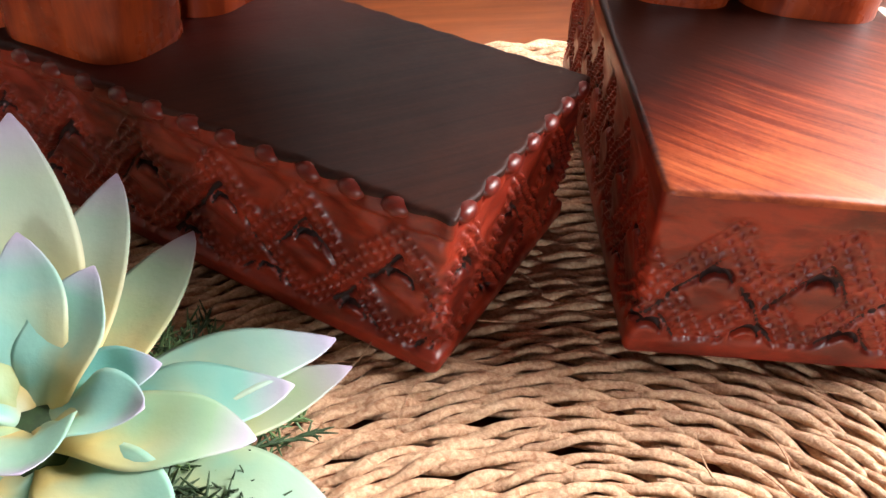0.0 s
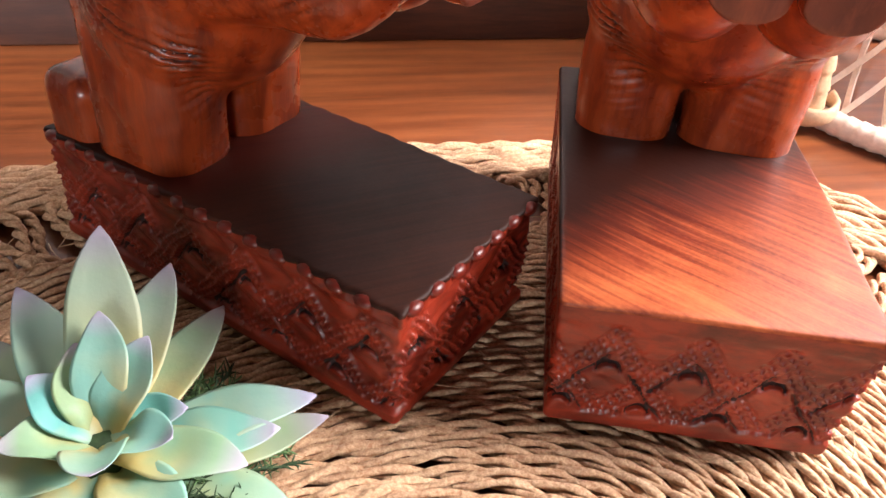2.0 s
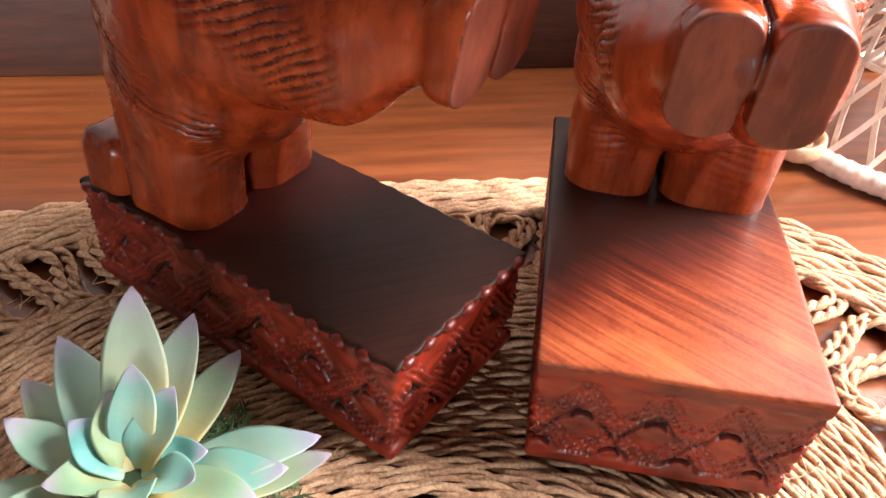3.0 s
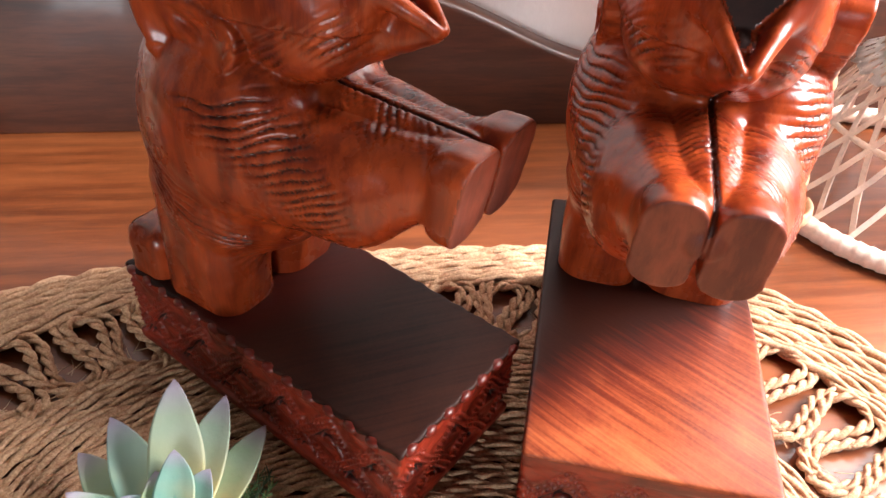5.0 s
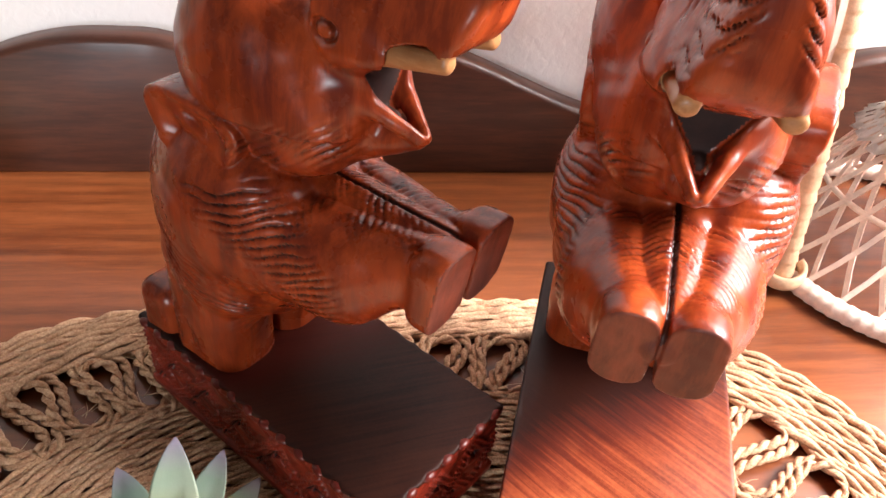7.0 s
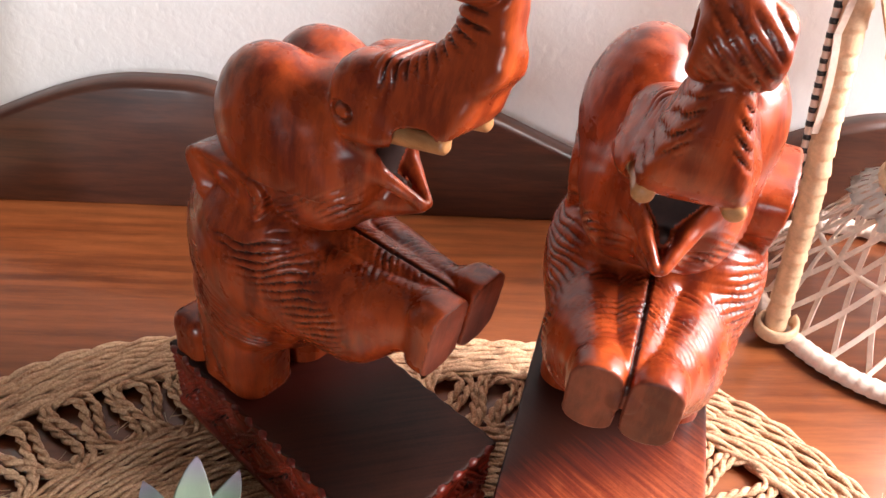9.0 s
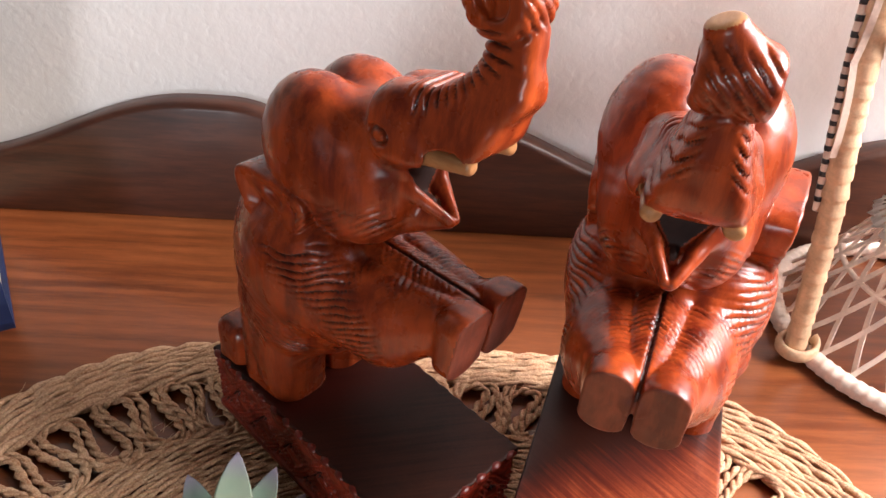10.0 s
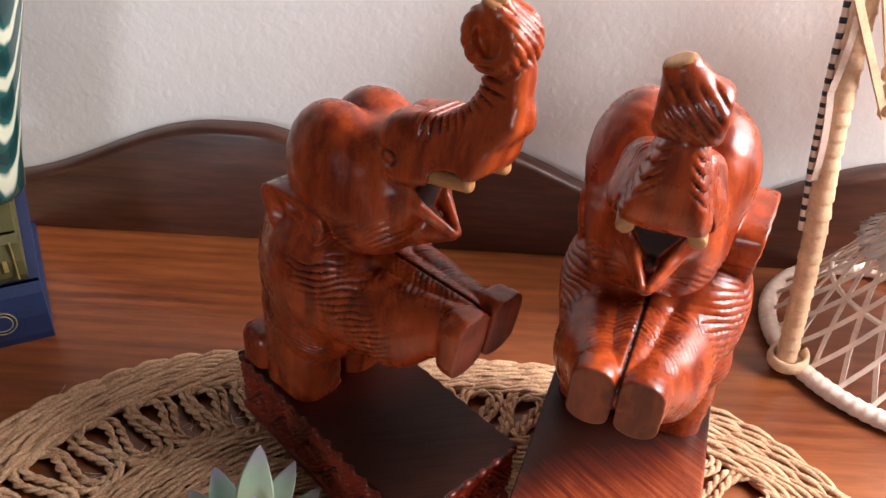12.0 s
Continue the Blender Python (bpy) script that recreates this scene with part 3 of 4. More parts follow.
    # Shade of the mouth's hollow put into the colour: near-black faces.
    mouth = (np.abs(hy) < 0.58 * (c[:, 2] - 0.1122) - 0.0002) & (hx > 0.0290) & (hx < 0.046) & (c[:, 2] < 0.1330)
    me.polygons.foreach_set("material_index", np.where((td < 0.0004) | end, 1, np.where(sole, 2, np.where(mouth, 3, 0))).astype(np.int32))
    return me


def relief(u, v, length, period, seed, deep=1.0):
    """Depth cut into a carved side: crossed beaded bands, slits and crescents. u along, v from 0 at the foot to 1 at the top."""
    tri = lambda x: np.abs((x % 2) - 1)
    H = 0.036
    vv = v * H
    mid, amp = 0.46 * H, 0.33 * H
    slope = 4 * amp / period
    n = math.sqrt(1 + slope * slope)
    out = np.zeros(np.broadcast(u, v).shape, np.float32)
    slit, band = np.zeros_like(out), np.zeros_like(out)
    for ph in (0.0, 1.0):
        line = mid + amp * (2 * tri(2 * u / period + ph) - 1)
        dd = (vv - line) / n + 0.00025 * np.sin(u * 900 + seed)
        band = np.maximum(band, np.clip((0.0027 - np.abs(dd)) / 0.0005, 0, 1))
        gate = np.clip(2.2 * np.sin(2 * math.pi * u / period * 2 + seed + ph * 2.1) + 2.1, 0, 1)
        slit = np.maximum(slit, np.clip(1.25 - np.abs(dd + 0.0033) / 0.00055, 0, 1) * gate)
    bead = np.clip(np.cos(u * 2 * math.pi / 0.0029 + 1.5 * np.sin(vv * 400)) * np.cos(vv * 2 * math.pi / 0.0029), 0, 1)
    out = out + 0.0003 + 0.0011 * (deep - 1) * (1 - band) + 0.0006 * band - 0.0012 * band * bead
    out = out + 0.0013 * slit
    for cv, shift in ((0.50, 0.0), (0.16, 0.25)):
        cu = (u + period * (shift + 0.25)) % (period * 0.5) - period * 0.25
        r1 = np.sqrt(cu ** 2 + (vv - cv * H) ** 2)
        r2 = np.sqrt(cu ** 2 + (vv - cv * H + 0.0013) ** 2)
        out = out + 0.0019 * np.clip((0.0031 - r1) / 0.0004, 0, 1) * np.clip((r2 - 0.0026) / 0.0004, 0, 1)
    wob = 0.00025 * np.sin(u * 500 + 3 * np.sin(vv * 400)) * np.sin(vv * 420 + seed)
    edge = np.clip(np.minimum(v - 0.10, 0.88 - v) / 0.03, 0, 1)
    return (out + deep * wob * (1 - band)) * edge


def base_mesh(lx, ly, hz, period, seed, taper, scallop, material, top_material):
    """A carved block, its top at z = 0."""
    h = 0.0006
    mx, my = lx / 2, ly / 2
    lo, hi = (-mx - 0.003, -my - 0.003, -hz - 0.003), (mx + 0.003, my + 0.003, 0.003)
    X, Y, Z = grid_of(lo, hi, h)
    deep = 1.8 if scallop else 1.0
    v = (Z + hz) / hz
    inset = taper * (1 - v)
    x, y = np.abs(X) - mx + inset, np.abs(Y) - my + inset
    dx = x + relief(Y + 0.003, v, ly, period, seed, deep)
    dy = y + relief(X + 0.005, v, lx, period, seed + 1.3, deep)
    if scallop:
        near = np.clip(1 - np.abs(v - 0.93) / 0.10, 0, 1)
        dx = dx + 0.0007 * near * (1 + np.cos(Y * 2 * math.pi / 0.0088))
        dy = dy + 0.0007 * near * (1 + np.cos(X * 2 * math.pi / 0.0088))
    d = smax(dx, dy, 0.0016)
    top = Z + 0.0004 * np.sin(X * 90 + 1) * np.sin(Y * 120)
    d = smax(d, top, 0.0012)
    d = smax(d, -Z - hz, 0.0012)
    vtx, q = surface_net(np.ascontiguousarray(d, np.float32), np.array(lo), h)
    me = mesh_data("carved_base", vtx, q, [material, STAIN_AND_SHADE, top_material])
    c = vtx[q].mean(1)
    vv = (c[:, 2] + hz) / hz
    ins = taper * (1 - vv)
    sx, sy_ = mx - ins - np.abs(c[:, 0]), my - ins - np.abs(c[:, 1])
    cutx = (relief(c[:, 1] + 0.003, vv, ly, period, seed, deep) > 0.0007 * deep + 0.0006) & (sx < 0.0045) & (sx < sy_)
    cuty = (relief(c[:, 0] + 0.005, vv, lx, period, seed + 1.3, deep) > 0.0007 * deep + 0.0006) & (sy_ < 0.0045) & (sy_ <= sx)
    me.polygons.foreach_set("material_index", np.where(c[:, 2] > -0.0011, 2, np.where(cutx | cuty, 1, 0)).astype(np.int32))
    return me


# ---- the room ----
def slab(name, s0, s1, n0, n1, z0, z1, material, parent=None):
    me = bm_data(name, box_bm(s0, n0, z0, s1, n1, z1), [material], False)
    ob = new(name, me)
    ob.matrix_basis = WALLM
    return tagged(ob, kind="structure")


FLOOR_Z, CEIL_Z = -0.82, 1.65
slab("floor", -2.6, 1.25, -3.2, 0.15, FLOOR_Z - 0.05, FLOOR_Z, FLOORMAT)
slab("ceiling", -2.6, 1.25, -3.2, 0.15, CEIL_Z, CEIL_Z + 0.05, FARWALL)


def wall_with_opening(name, axis, at, thick, a0, a1, o0, o1, z0, z1, material=None):
    """A wall of four slabs round one opening; axis "n" runs from front to back, "s" along the back wall."""
    bm = bmesh.new()
    for p0, p1, q0, q1 in ((a0, o0, FLOOR_Z, CEIL_Z), (o1, a1, FLOOR_Z, CEIL_Z), (o0, o1, FLOOR_Z, z0), (o0, o1, z1, CEIL_Z)):
        c = box_bm(at, p0, q0, at + thick, p1, q1) if axis == "n" else box_bm(p0, at, q0, p1, at + thick, q1)
        me = bpy.data.meshes.new("tmp")
        c.to_mesh(me)
        c.free()
        bm.from_mesh(me)
        bpy.data.meshes.remove(me)
    ob = new(name, bm_data(name, bm, [material or FARWALL], False))
    ob.matrix_basis = WALLM
    return tagged(ob, kind="structure")


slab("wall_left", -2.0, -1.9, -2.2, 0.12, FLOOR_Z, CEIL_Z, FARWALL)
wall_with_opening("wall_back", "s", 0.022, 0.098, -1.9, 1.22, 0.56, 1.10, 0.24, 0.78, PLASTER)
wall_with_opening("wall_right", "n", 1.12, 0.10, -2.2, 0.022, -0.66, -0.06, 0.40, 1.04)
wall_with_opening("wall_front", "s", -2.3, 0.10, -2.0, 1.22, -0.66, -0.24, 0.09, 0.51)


# ---- the dresser ----
def dresser():
    t = thing("dresser", WALLM, "reddish-brown wooden dresser with a scalloped back rail against the wall", "dresser")
    child("top", bm_data("top", box_bm(-0.75, -0.50, TOP - 0.022, 0.95, 0.020, TOP, 0.003), [DRESSERWOOD], False), t)
    child("carcass", bm_data("carcass", box_bm(-0.73, -0.47, FLOOR_Z, 0.93, 0.015, TOP - 0.0225, 0.002), [DRESSERWOOD], False), t)

    def crest(s):
        if s < 0.02:
            k = max(0.0, min(1.0, (s + 0.16) / 0.160))
            return 0.032 + 0.0465 * (0.5 - 0.5 * math.cos(math.pi * k))
        if s < 0.08:
            return 0.0785 - 0.0135 * (0.5 - 0.5 * math.cos(math.pi * (s - 0.02) / 0.06))
        if s < 0.150:
            return 0.065 + 0.0130 * (0.5 - 0.5 * math.cos(math.pi * (s - 0.08) / 0.07))
        return 0.0555 + 0.0225 * math.cos(2 * math.pi * (s - 0.150) / 0.305)

    bm = bmesh.new()
    n = 220
    rows = []
    for i in range(n + 1):
        s = -0.75 + 1.70 * i / n
        z = crest(s) if s > -0.16 else 0.032
        z = (z if s < 0.455 else 0.078) - 0.003
        prof = ((0.0, TOP + 0.0005), (0.0, z - 0.004), (0.0015, z - 0.001), (0.004, z), (0.015, z), (0.017, z - 0.002), (0.017, TOP + 0.0005))
        rows.append([bm.verts.new((s, a, b)) for a, b in prof])
    for a, b in zip(rows, rows[1:]):
        for j in range(len(a) - 1):
            bm.faces.new((a[j], b[j], b[j + 1], a[j + 1]))
    bm.faces.new(rows[0])
    bm.faces.new(rows[-1])
    child("back_rail", bm_data("back_rail", bm, [RAILWOOD], True), t, "scalloped wooden back rail")
    return t


dresser()


# ---- the placemat ----
MC = np.array([0.006, 0.0515])


def mat_r(th):
    return 0.209 * (1 + 0.0853 * np.cos(2 * (th - 0.762)) - 0.0938 * np.cos(3 * (th + 0.398)))


def placemat():
    t = thing("placemat", pose(0, 0, 0), "round woven straw placemat with a ring of open rope loops", "placemat")
    rng = np.random.default_rng(5)
    zc = -0.0018

    def ring(ratio, rad, lay, jitter, z=zc, flat=0.85):
        m = int(2 * np.pi * 0.209 * ratio / 0.0017) + 12
        th = np.arange(m) * 2 * np.pi / m
        blend = 0.35 + 0.65 * ratio
        r = 0.209 * ratio * (1 + blend * (mat_r(th) / 0.209 - 1))
        r = r + jitter * (np.sin(th * 7 + rng.uniform(0, 6)) + np.sin(th * 13 + rng.uniform(0, 6))) * 0.5
        back = max(0.0, 1 - ratio / 0.69)
        p = np.stack([MC[0] + 0.020 * back + r * np.cos(th), MC[1] - 0.050 * back + r * np.sin(th), z + 0.0004 * np.sin(th * 9 + rng.uniform(0, 6))], 1)
        return rope_arrays(p, rad, lay, rng, 2, 6, True, flat, 0, rng.uniform(0, 6))

    for k in range(1, 55):
        v, f = ring(0.690 * k / 54, 0.0019, rng.uniform(0.020, 0.030), 0.0007, zc - 0.0002, 0.95)
        child("coil", mesh_data("coil", v, f, [STRAW]), t)
    for k in range(8):
        v, f = ring(0.882 + 0.118 * k / 7, 0.0025, rng.uniform(0.030, 0.040), 0.0006, zc + 0.0006, 1.1)
        child("rim_coil", mesh_data("rim_coil", v, f, [STRAW]), t)
    loops = 42
    per = 2 * np.pi / loops
    for i in range(loops):
        s = np.linspace(0, 1, 64)
        wob = rng.uniform(-0.05, 0.05)
        th = i * per + per * (s + 0.19 * np.sin(4 * np.pi * s)) + wob * per * np.sin(2 * np.pi * s)
        ratio = 0.787 - (0.090 + rng.uniform(-0.004, 0.004)) * np.cos(2 * np.pi * s)
        r = mat_r(th) * ratio
        c = np.stack([MC[0] + r * np.cos(th), MC[1] + r * np.sin(th)], 1)
        tn = np.gradient(c, axis=0)
        tn /= np.linalg.norm(tn, axis=1)[:, None]
        nn = np.stack([-tn[:, 1], tn[:, 0]], 1)
        vs, fs, k = [], [], 0
        for sg in (-1, 1):
            q = c + nn * sg * (0.0021 + 0.0004 * np.sin(s * 11 + i))[:, None]
            z = zc + 0.0006 * np.sin(s * 9 + i) + sg * 0.0004
            v, f = rope_arrays(np.column_stack([q, z]), 0.0021, 0.013, rng, 2, 6, False, 0.95, k, rng.uniform(0, 6))
            vs.append(v)
            fs += f
            k += len(v)
        child("loop", mesh_data("loop", np.concatenate(vs), fs, [STRAW]), t)
    # loose straw ends
    vs, fs, k = [], [], 0
    for i in range(420):
        th, ratio = rng.uniform(-2.4, 3.3), rng.choice([rng.uniform(0.2, 0.70), rng.uniform(0.86, 1.0), rng.uniform(0.68, 0.75)])
        r = mat_r(th) * ratio
        a = th + np.pi / 2 + rng.normal(0, 0.5) + (np.pi if rng.random() < 0.5 else 0)
        ln = rng.uniform(0.006, 0.018)
        q = np.linspace(0, 1, 5)
        bend = rng.uniform(-0.5, 0.5)
        p = np.stack([MC[0] + r * np.cos(th) + ln * q * np.cos(a + bend * q), MC[1] + r * np.sin(th) + ln * q * np.sin(a + bend * q), 0.0008 + ln * rng.uniform(0.02, 0.16) * q], 1)
        v, f = tube_arrays(p, np.linspace(0.00022, 0.00010, 5), 3, 1, False, True, k)
        vs.append(v)
        fs += f
        k += len(v)
    tagged(child("loose_straw", mesh_data("loose_straw", np.concatenate(vs), fs, [STRAW]), t), kind="stuff")
    return t


placemat()

# ---- the two bookends ----


def stud_data():
    bm = bmesh.new()
    bmesh.ops.create_uvsphere(bm, u_segments=10, v_segments=6, radius=1)
    for v in bm.verts:
        v.co = Vector((v.co.x * 0.0031, v.co.y * 0.0019, v.co.z * 0.0016))
    return bm_data("stud", bm, [SIDEWOOD])


def bookend(m, lx, ly, hz, period, seed, taper, turn, shift, broad, studs, material, top_material, shape, label):
    t = thing("elephant_bookend", m, label, "bookend", "pair of elephant bookends")
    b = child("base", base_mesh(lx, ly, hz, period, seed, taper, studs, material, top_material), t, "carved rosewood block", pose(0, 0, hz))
    if studs:
        sd = stud_data()
        for i in range(14):
            x = -lx / 2 + 0.005 + i * 0.0088
            child("stud", sd, b, "", pose(x, -ly / 2 + 0.0008, -0.0016, 25, 0, 8 * math.sin(i * 5)))
        for i in range(7):
            y = -ly / 2 + 0.006 + i * 0.0088
            child("stud", sd, b, "", pose(lx / 2 - 0.0008, y, -0.0016, 25, 0, 90))
    child("elephant", elephant_mesh(*shape), t, "polished carved elephant, trunk raised", pose(0, shift, hz, 0, 0, turn) @ Matrix.Diagonal((1, broad, 1, 1)))
    return t


bookend(pose(-0.0340, 0.1565, 0.0, 0, 0, -29), 0.130, 0.064, 0.037, 0.040, 0.4, 0.0005, 4.0, 0.0, 1.0, True, SIDEWOOD, SHADEBASE, (-0.004, 0.0545, 0.1850, 0.0585, 0.1630, True, 0.0, 0.0, 0.0090, 0.0),
        "carved rosewood elephant bookend with a studded base on the placemat, shade painted into its top")
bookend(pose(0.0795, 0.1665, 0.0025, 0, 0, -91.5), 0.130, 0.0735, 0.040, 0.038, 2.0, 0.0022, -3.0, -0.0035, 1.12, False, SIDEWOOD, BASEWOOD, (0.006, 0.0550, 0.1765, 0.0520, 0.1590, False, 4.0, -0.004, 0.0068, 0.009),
        "sunlit carved rosewood elephant bookend with a smooth-topped base")


# ---- the artificial succulent ----
def leaf_data(length, width, thick, curl, cup, seed):
    rng = np.random.default_rng(seed)
    nu, nv = 18, 12
    bm = bmesh.new()
    lay = bm.verts.layers.float.new("along")
    grid = []
    for i in range(nu + 1):
        t = i / nu
        w = width * (0.30 * (1 - t) ** 1.5 + 1.0 * (math.sin(math.pi * min(1, t * 0.97 + 0.02) ** 1.15)) ** 0.8) * (1 if t < 0.97 else 0.5)
        w = max(w, width * 0.03)
        row = []
        for j in range(nv):
            a = 2 * math.pi * j / nv
            y = w / 2 * math.cos(a)
            z = thick / 2 * math.sin(a) * (1 - 0.75 * t) * (0.4 + 0.6 * math.sin(math.pi * min(1, t + 0.1)))
            z += cup * (2 * y / width) ** 2 * width * 0.5 + curl * length * t * t - 0.10 * width * math.exp(-(y / (0.1 * width)) ** 2) * (1 if math.sin(a) > 0 else 0.3) * (1 - t)
            v = bm.verts.new((length * t, y + 0.02 * width * math.sin(9 * t + seed), z + 0.0004 * math.sin(11 * t + seed * 2)))
            v[lay] = t
            row.append(v)
        grid.append(row)
    for a, b in zip(grid, grid[1:]):
        for j in range(nv):
            bm.faces.new((a[j], a[(j + 1) % nv], b[(j + 1) % nv], b[j]))
    bm.faces.new(grid[0])
    bm.faces.new(grid[-1])
    return bm_data("leaf", bm, [LEAF])


def succulent():
    c = Vector((-0.0500, 0.0690, 0.0))
    t = thing("succulent", Matrix.Translation(c), "artificial succulent rosette, mint green leaves with lilac tips, on the placemat", "plant")
    # bearing, rise, length, width, thickness, curl, cup, height of the root
    leaves = (
        (107, 43, 0.048, 0.0165, 0.0030, 0.02, 0.18, 0.014), (92, 16, 0.046, 0.0140, 0.0030, 0.02, 0.30, 0.016), (78, 5, 0.046, 0.0140, 0.0028, 0.02, 0.25, 0.012),
        (30, 14, 0.043, 0.0160, 0.0032, -0.16, 0.22, 0.012), (16, 12, 0.034, 0.0150, 0.0030, -0.10, 0.22, 0.014), (28, 4, 0.046, 0.0140, 0.0026, 0.0, 0.2, 0.005),
        (-3, 14, 0.029, 0.0145, 0.0030, -0.12, 0.22, 0.016), (-8, 2, 0.043, 0.0220, 0.0032, -0.06, 0.15, 0.005), (-40, 18, 0.031, 0.0150, 0.0030, -0.10, 0.25, 0.014),
        (-62, 6, 0.042, 0.0200, 0.0030, 0.0, 0.2, 0.007), (-88, 20, 0.033, 0.0150, 0.0030, 0.0, 0.25, 0.013), (-115, 6, 0.043, 0.0190, 0.0030, 0.0, 0.2, 0.006),
        (-140, 20, 0.033, 0.0150, 0.0030, 0.0, 0.25, 0.013), (-165, 8, 0.043, 0.0170, 0.0030, 0.0, 0.2, 0.007), (168, 18, 0.035, 0.0140, 0.0030, 0.0, 0.22, 0.013),
        (150, 12, 0.046, 0.0150, 0.0030, 0.02, 0.22, 0.009), (136, 24, 0.046, 0.0150, 0.0030, 0.02, 0.25, 0.011), (105, 46, 0.026, 0.0120, 0.0028, 0.05, 0.30, 0.018),
    )
    for i, (az, rise, ln, w, th, curl, cup, z) in enumerate(leaves):
        child("leaf", leaf_data(ln, w * 0.88, th, curl, cup, i), t, "", pose(0, 0, z, 0, 0, az) @ pose(0.002, 0, 0, 0, -rise, 0))
    for i in range(7):
        az = i * 137.5 + 20
        child("inner_leaf", leaf_data(0.018 + 0.0014 * (i % 4), 0.0115, 0.0026, -0.12, 0.32, 40 + i), t, "small inner leaf", pose(0, 0, 0.0185, 0, 0, az) @ pose(0.0012, 0, 0, 0, -30 - 6 * (i % 4), 0))
    child("stem", bm_data("stem", lathe_bm([(0.006, 0.0012), (0.007, 0.006), (0.006, 0.015), (0.003, 0.0195)], 16), [MOSS]), t)
    rng = np.random.default_rng(9)
    for i in range(16):
        az = rng.uniform(-0.6, 1.9)
        ln = rng.uniform(0.030, 0.044)
        q = np.linspace(0.3, 1, 9)
        main = np.stack([ln * q * np.cos(az + 0.3 * q), ln * q * np.sin(az + 0.3 * q), 0.0025 + 0.0035 * np.sin(q * 3)], 1)
        vs, fs, k = [], [], 0
        v, f = tube_arrays(main, np.linspace(0.0005, 0.0002, 9), 4, 1, False, True, 0)
        vs.append(v)
        fs += f
        k += len(v)
        for j in range(60):
            u = rng.uniform(0.05, 1)
            p0 = np.array([np.interp(u, (q - 0.3) / 0.7, main[:, a]) for a in range(3)])
            d = rng.normal(size=3) * [1, 1, 0.6] + np.array([math.cos(az), math.sin(az), 0.1]) * 0.8
            d /= np.linalg.norm(d)
            pp = p0 + np.linspace(0, 1, 3)[:, None] * d * rng.uniform(0.002, 0.0045)
            pp[:, 2] = np.maximum(pp[:, 2], 0.0012)
            v, f = tube_arrays(pp, np.array([0.00028, 0.00025, 0.0001]), 3, 1, False, False, k)
            vs.append(v)
            fs += f
            k += len(v)
        child("sprig", mesh_data("sprig", np.concatenate(vs), fs, [SPRIG if i % 2 else MOSS]), t, "feathery dark green sprig")
    return t


succulent()


# ---- the small peacock chair ----
def strip_arrays(a, b, mid, w, th, start, face):
    """A flat cane strip from a to b by way of mid, its flat side towards face."""
    a, b, mid, face = (np.array(x, float) for x in (a, b, mid, face))
    q = np.linspace(0, 1, 7)[:, None]
    p = (1 - q) ** 2 * a + 2 * q * (1 - q) * mid + q ** 2 * b
    tn = np.gradient(p, axis=0)
    tn /= np.linalg.norm(tn, axis=1)[:, None]
    sd = np.cross(tn, face)
    sd /= np.linalg.norm(sd, axis=1)[:, None]
    nr = np.cross(sd, tn)
    v = np.stack([p + sd * w / 2 + nr * th / 2, p - sd * w / 2 + nr * th / 2, p - sd * w / 2 - nr * th / 2, p + sd * w / 2 - nr * th / 2], 1).reshape(-1, 3)
    f = []
    for i in range(6):
        for j in range(4):
            f.append([start + i * 4 + j, start + i * 4 + (j + 1) % 4, start + i * 4 + 4 + (j + 1) % 4, start + i * 4 + 4 + j])
    f += [[start + 3, start + 2, start + 1, start], [start + 24, start + 25, start + 26, start + 27]]
    return v, f


def wrapped(path, rad, pitch, rng, sides=10):
    """A cane post wound with strip: the radius steps at each turn."""
    p = np.asarray(path, float)
    s = np.concatenate([[0], np.cumsum(np.linalg.norm(np.diff(p, axis=0), axis=1))])
    m = int(s[-1] / 0.0011)
    u = np.linspace(0, s[-1], m)
    q = np.stack([np.interp(u, s, p[:, a]) for a in range(3)], 1)
    saw = (u / pitch + 0.15 * np.sin(u * 90)) % 1
    return q, rad * (1.0 - 0.13 * saw + 0.03 * np.sin(u * 500))


def smooth_path(pts, n=60):
    pts = np.asarray(pts, float)
    t = np.linspace(0, 1, len(pts))
    u = np.linspace(0, 1, n)
    out = np.stack([np.interp(u, t, pts[:, a]) for a in range(3)], 1)
    for _ in range(n // 6):
        out[1:-1] = (out[:-2] + 2 * out[1:-1] + out[2:]) / 4
    return out


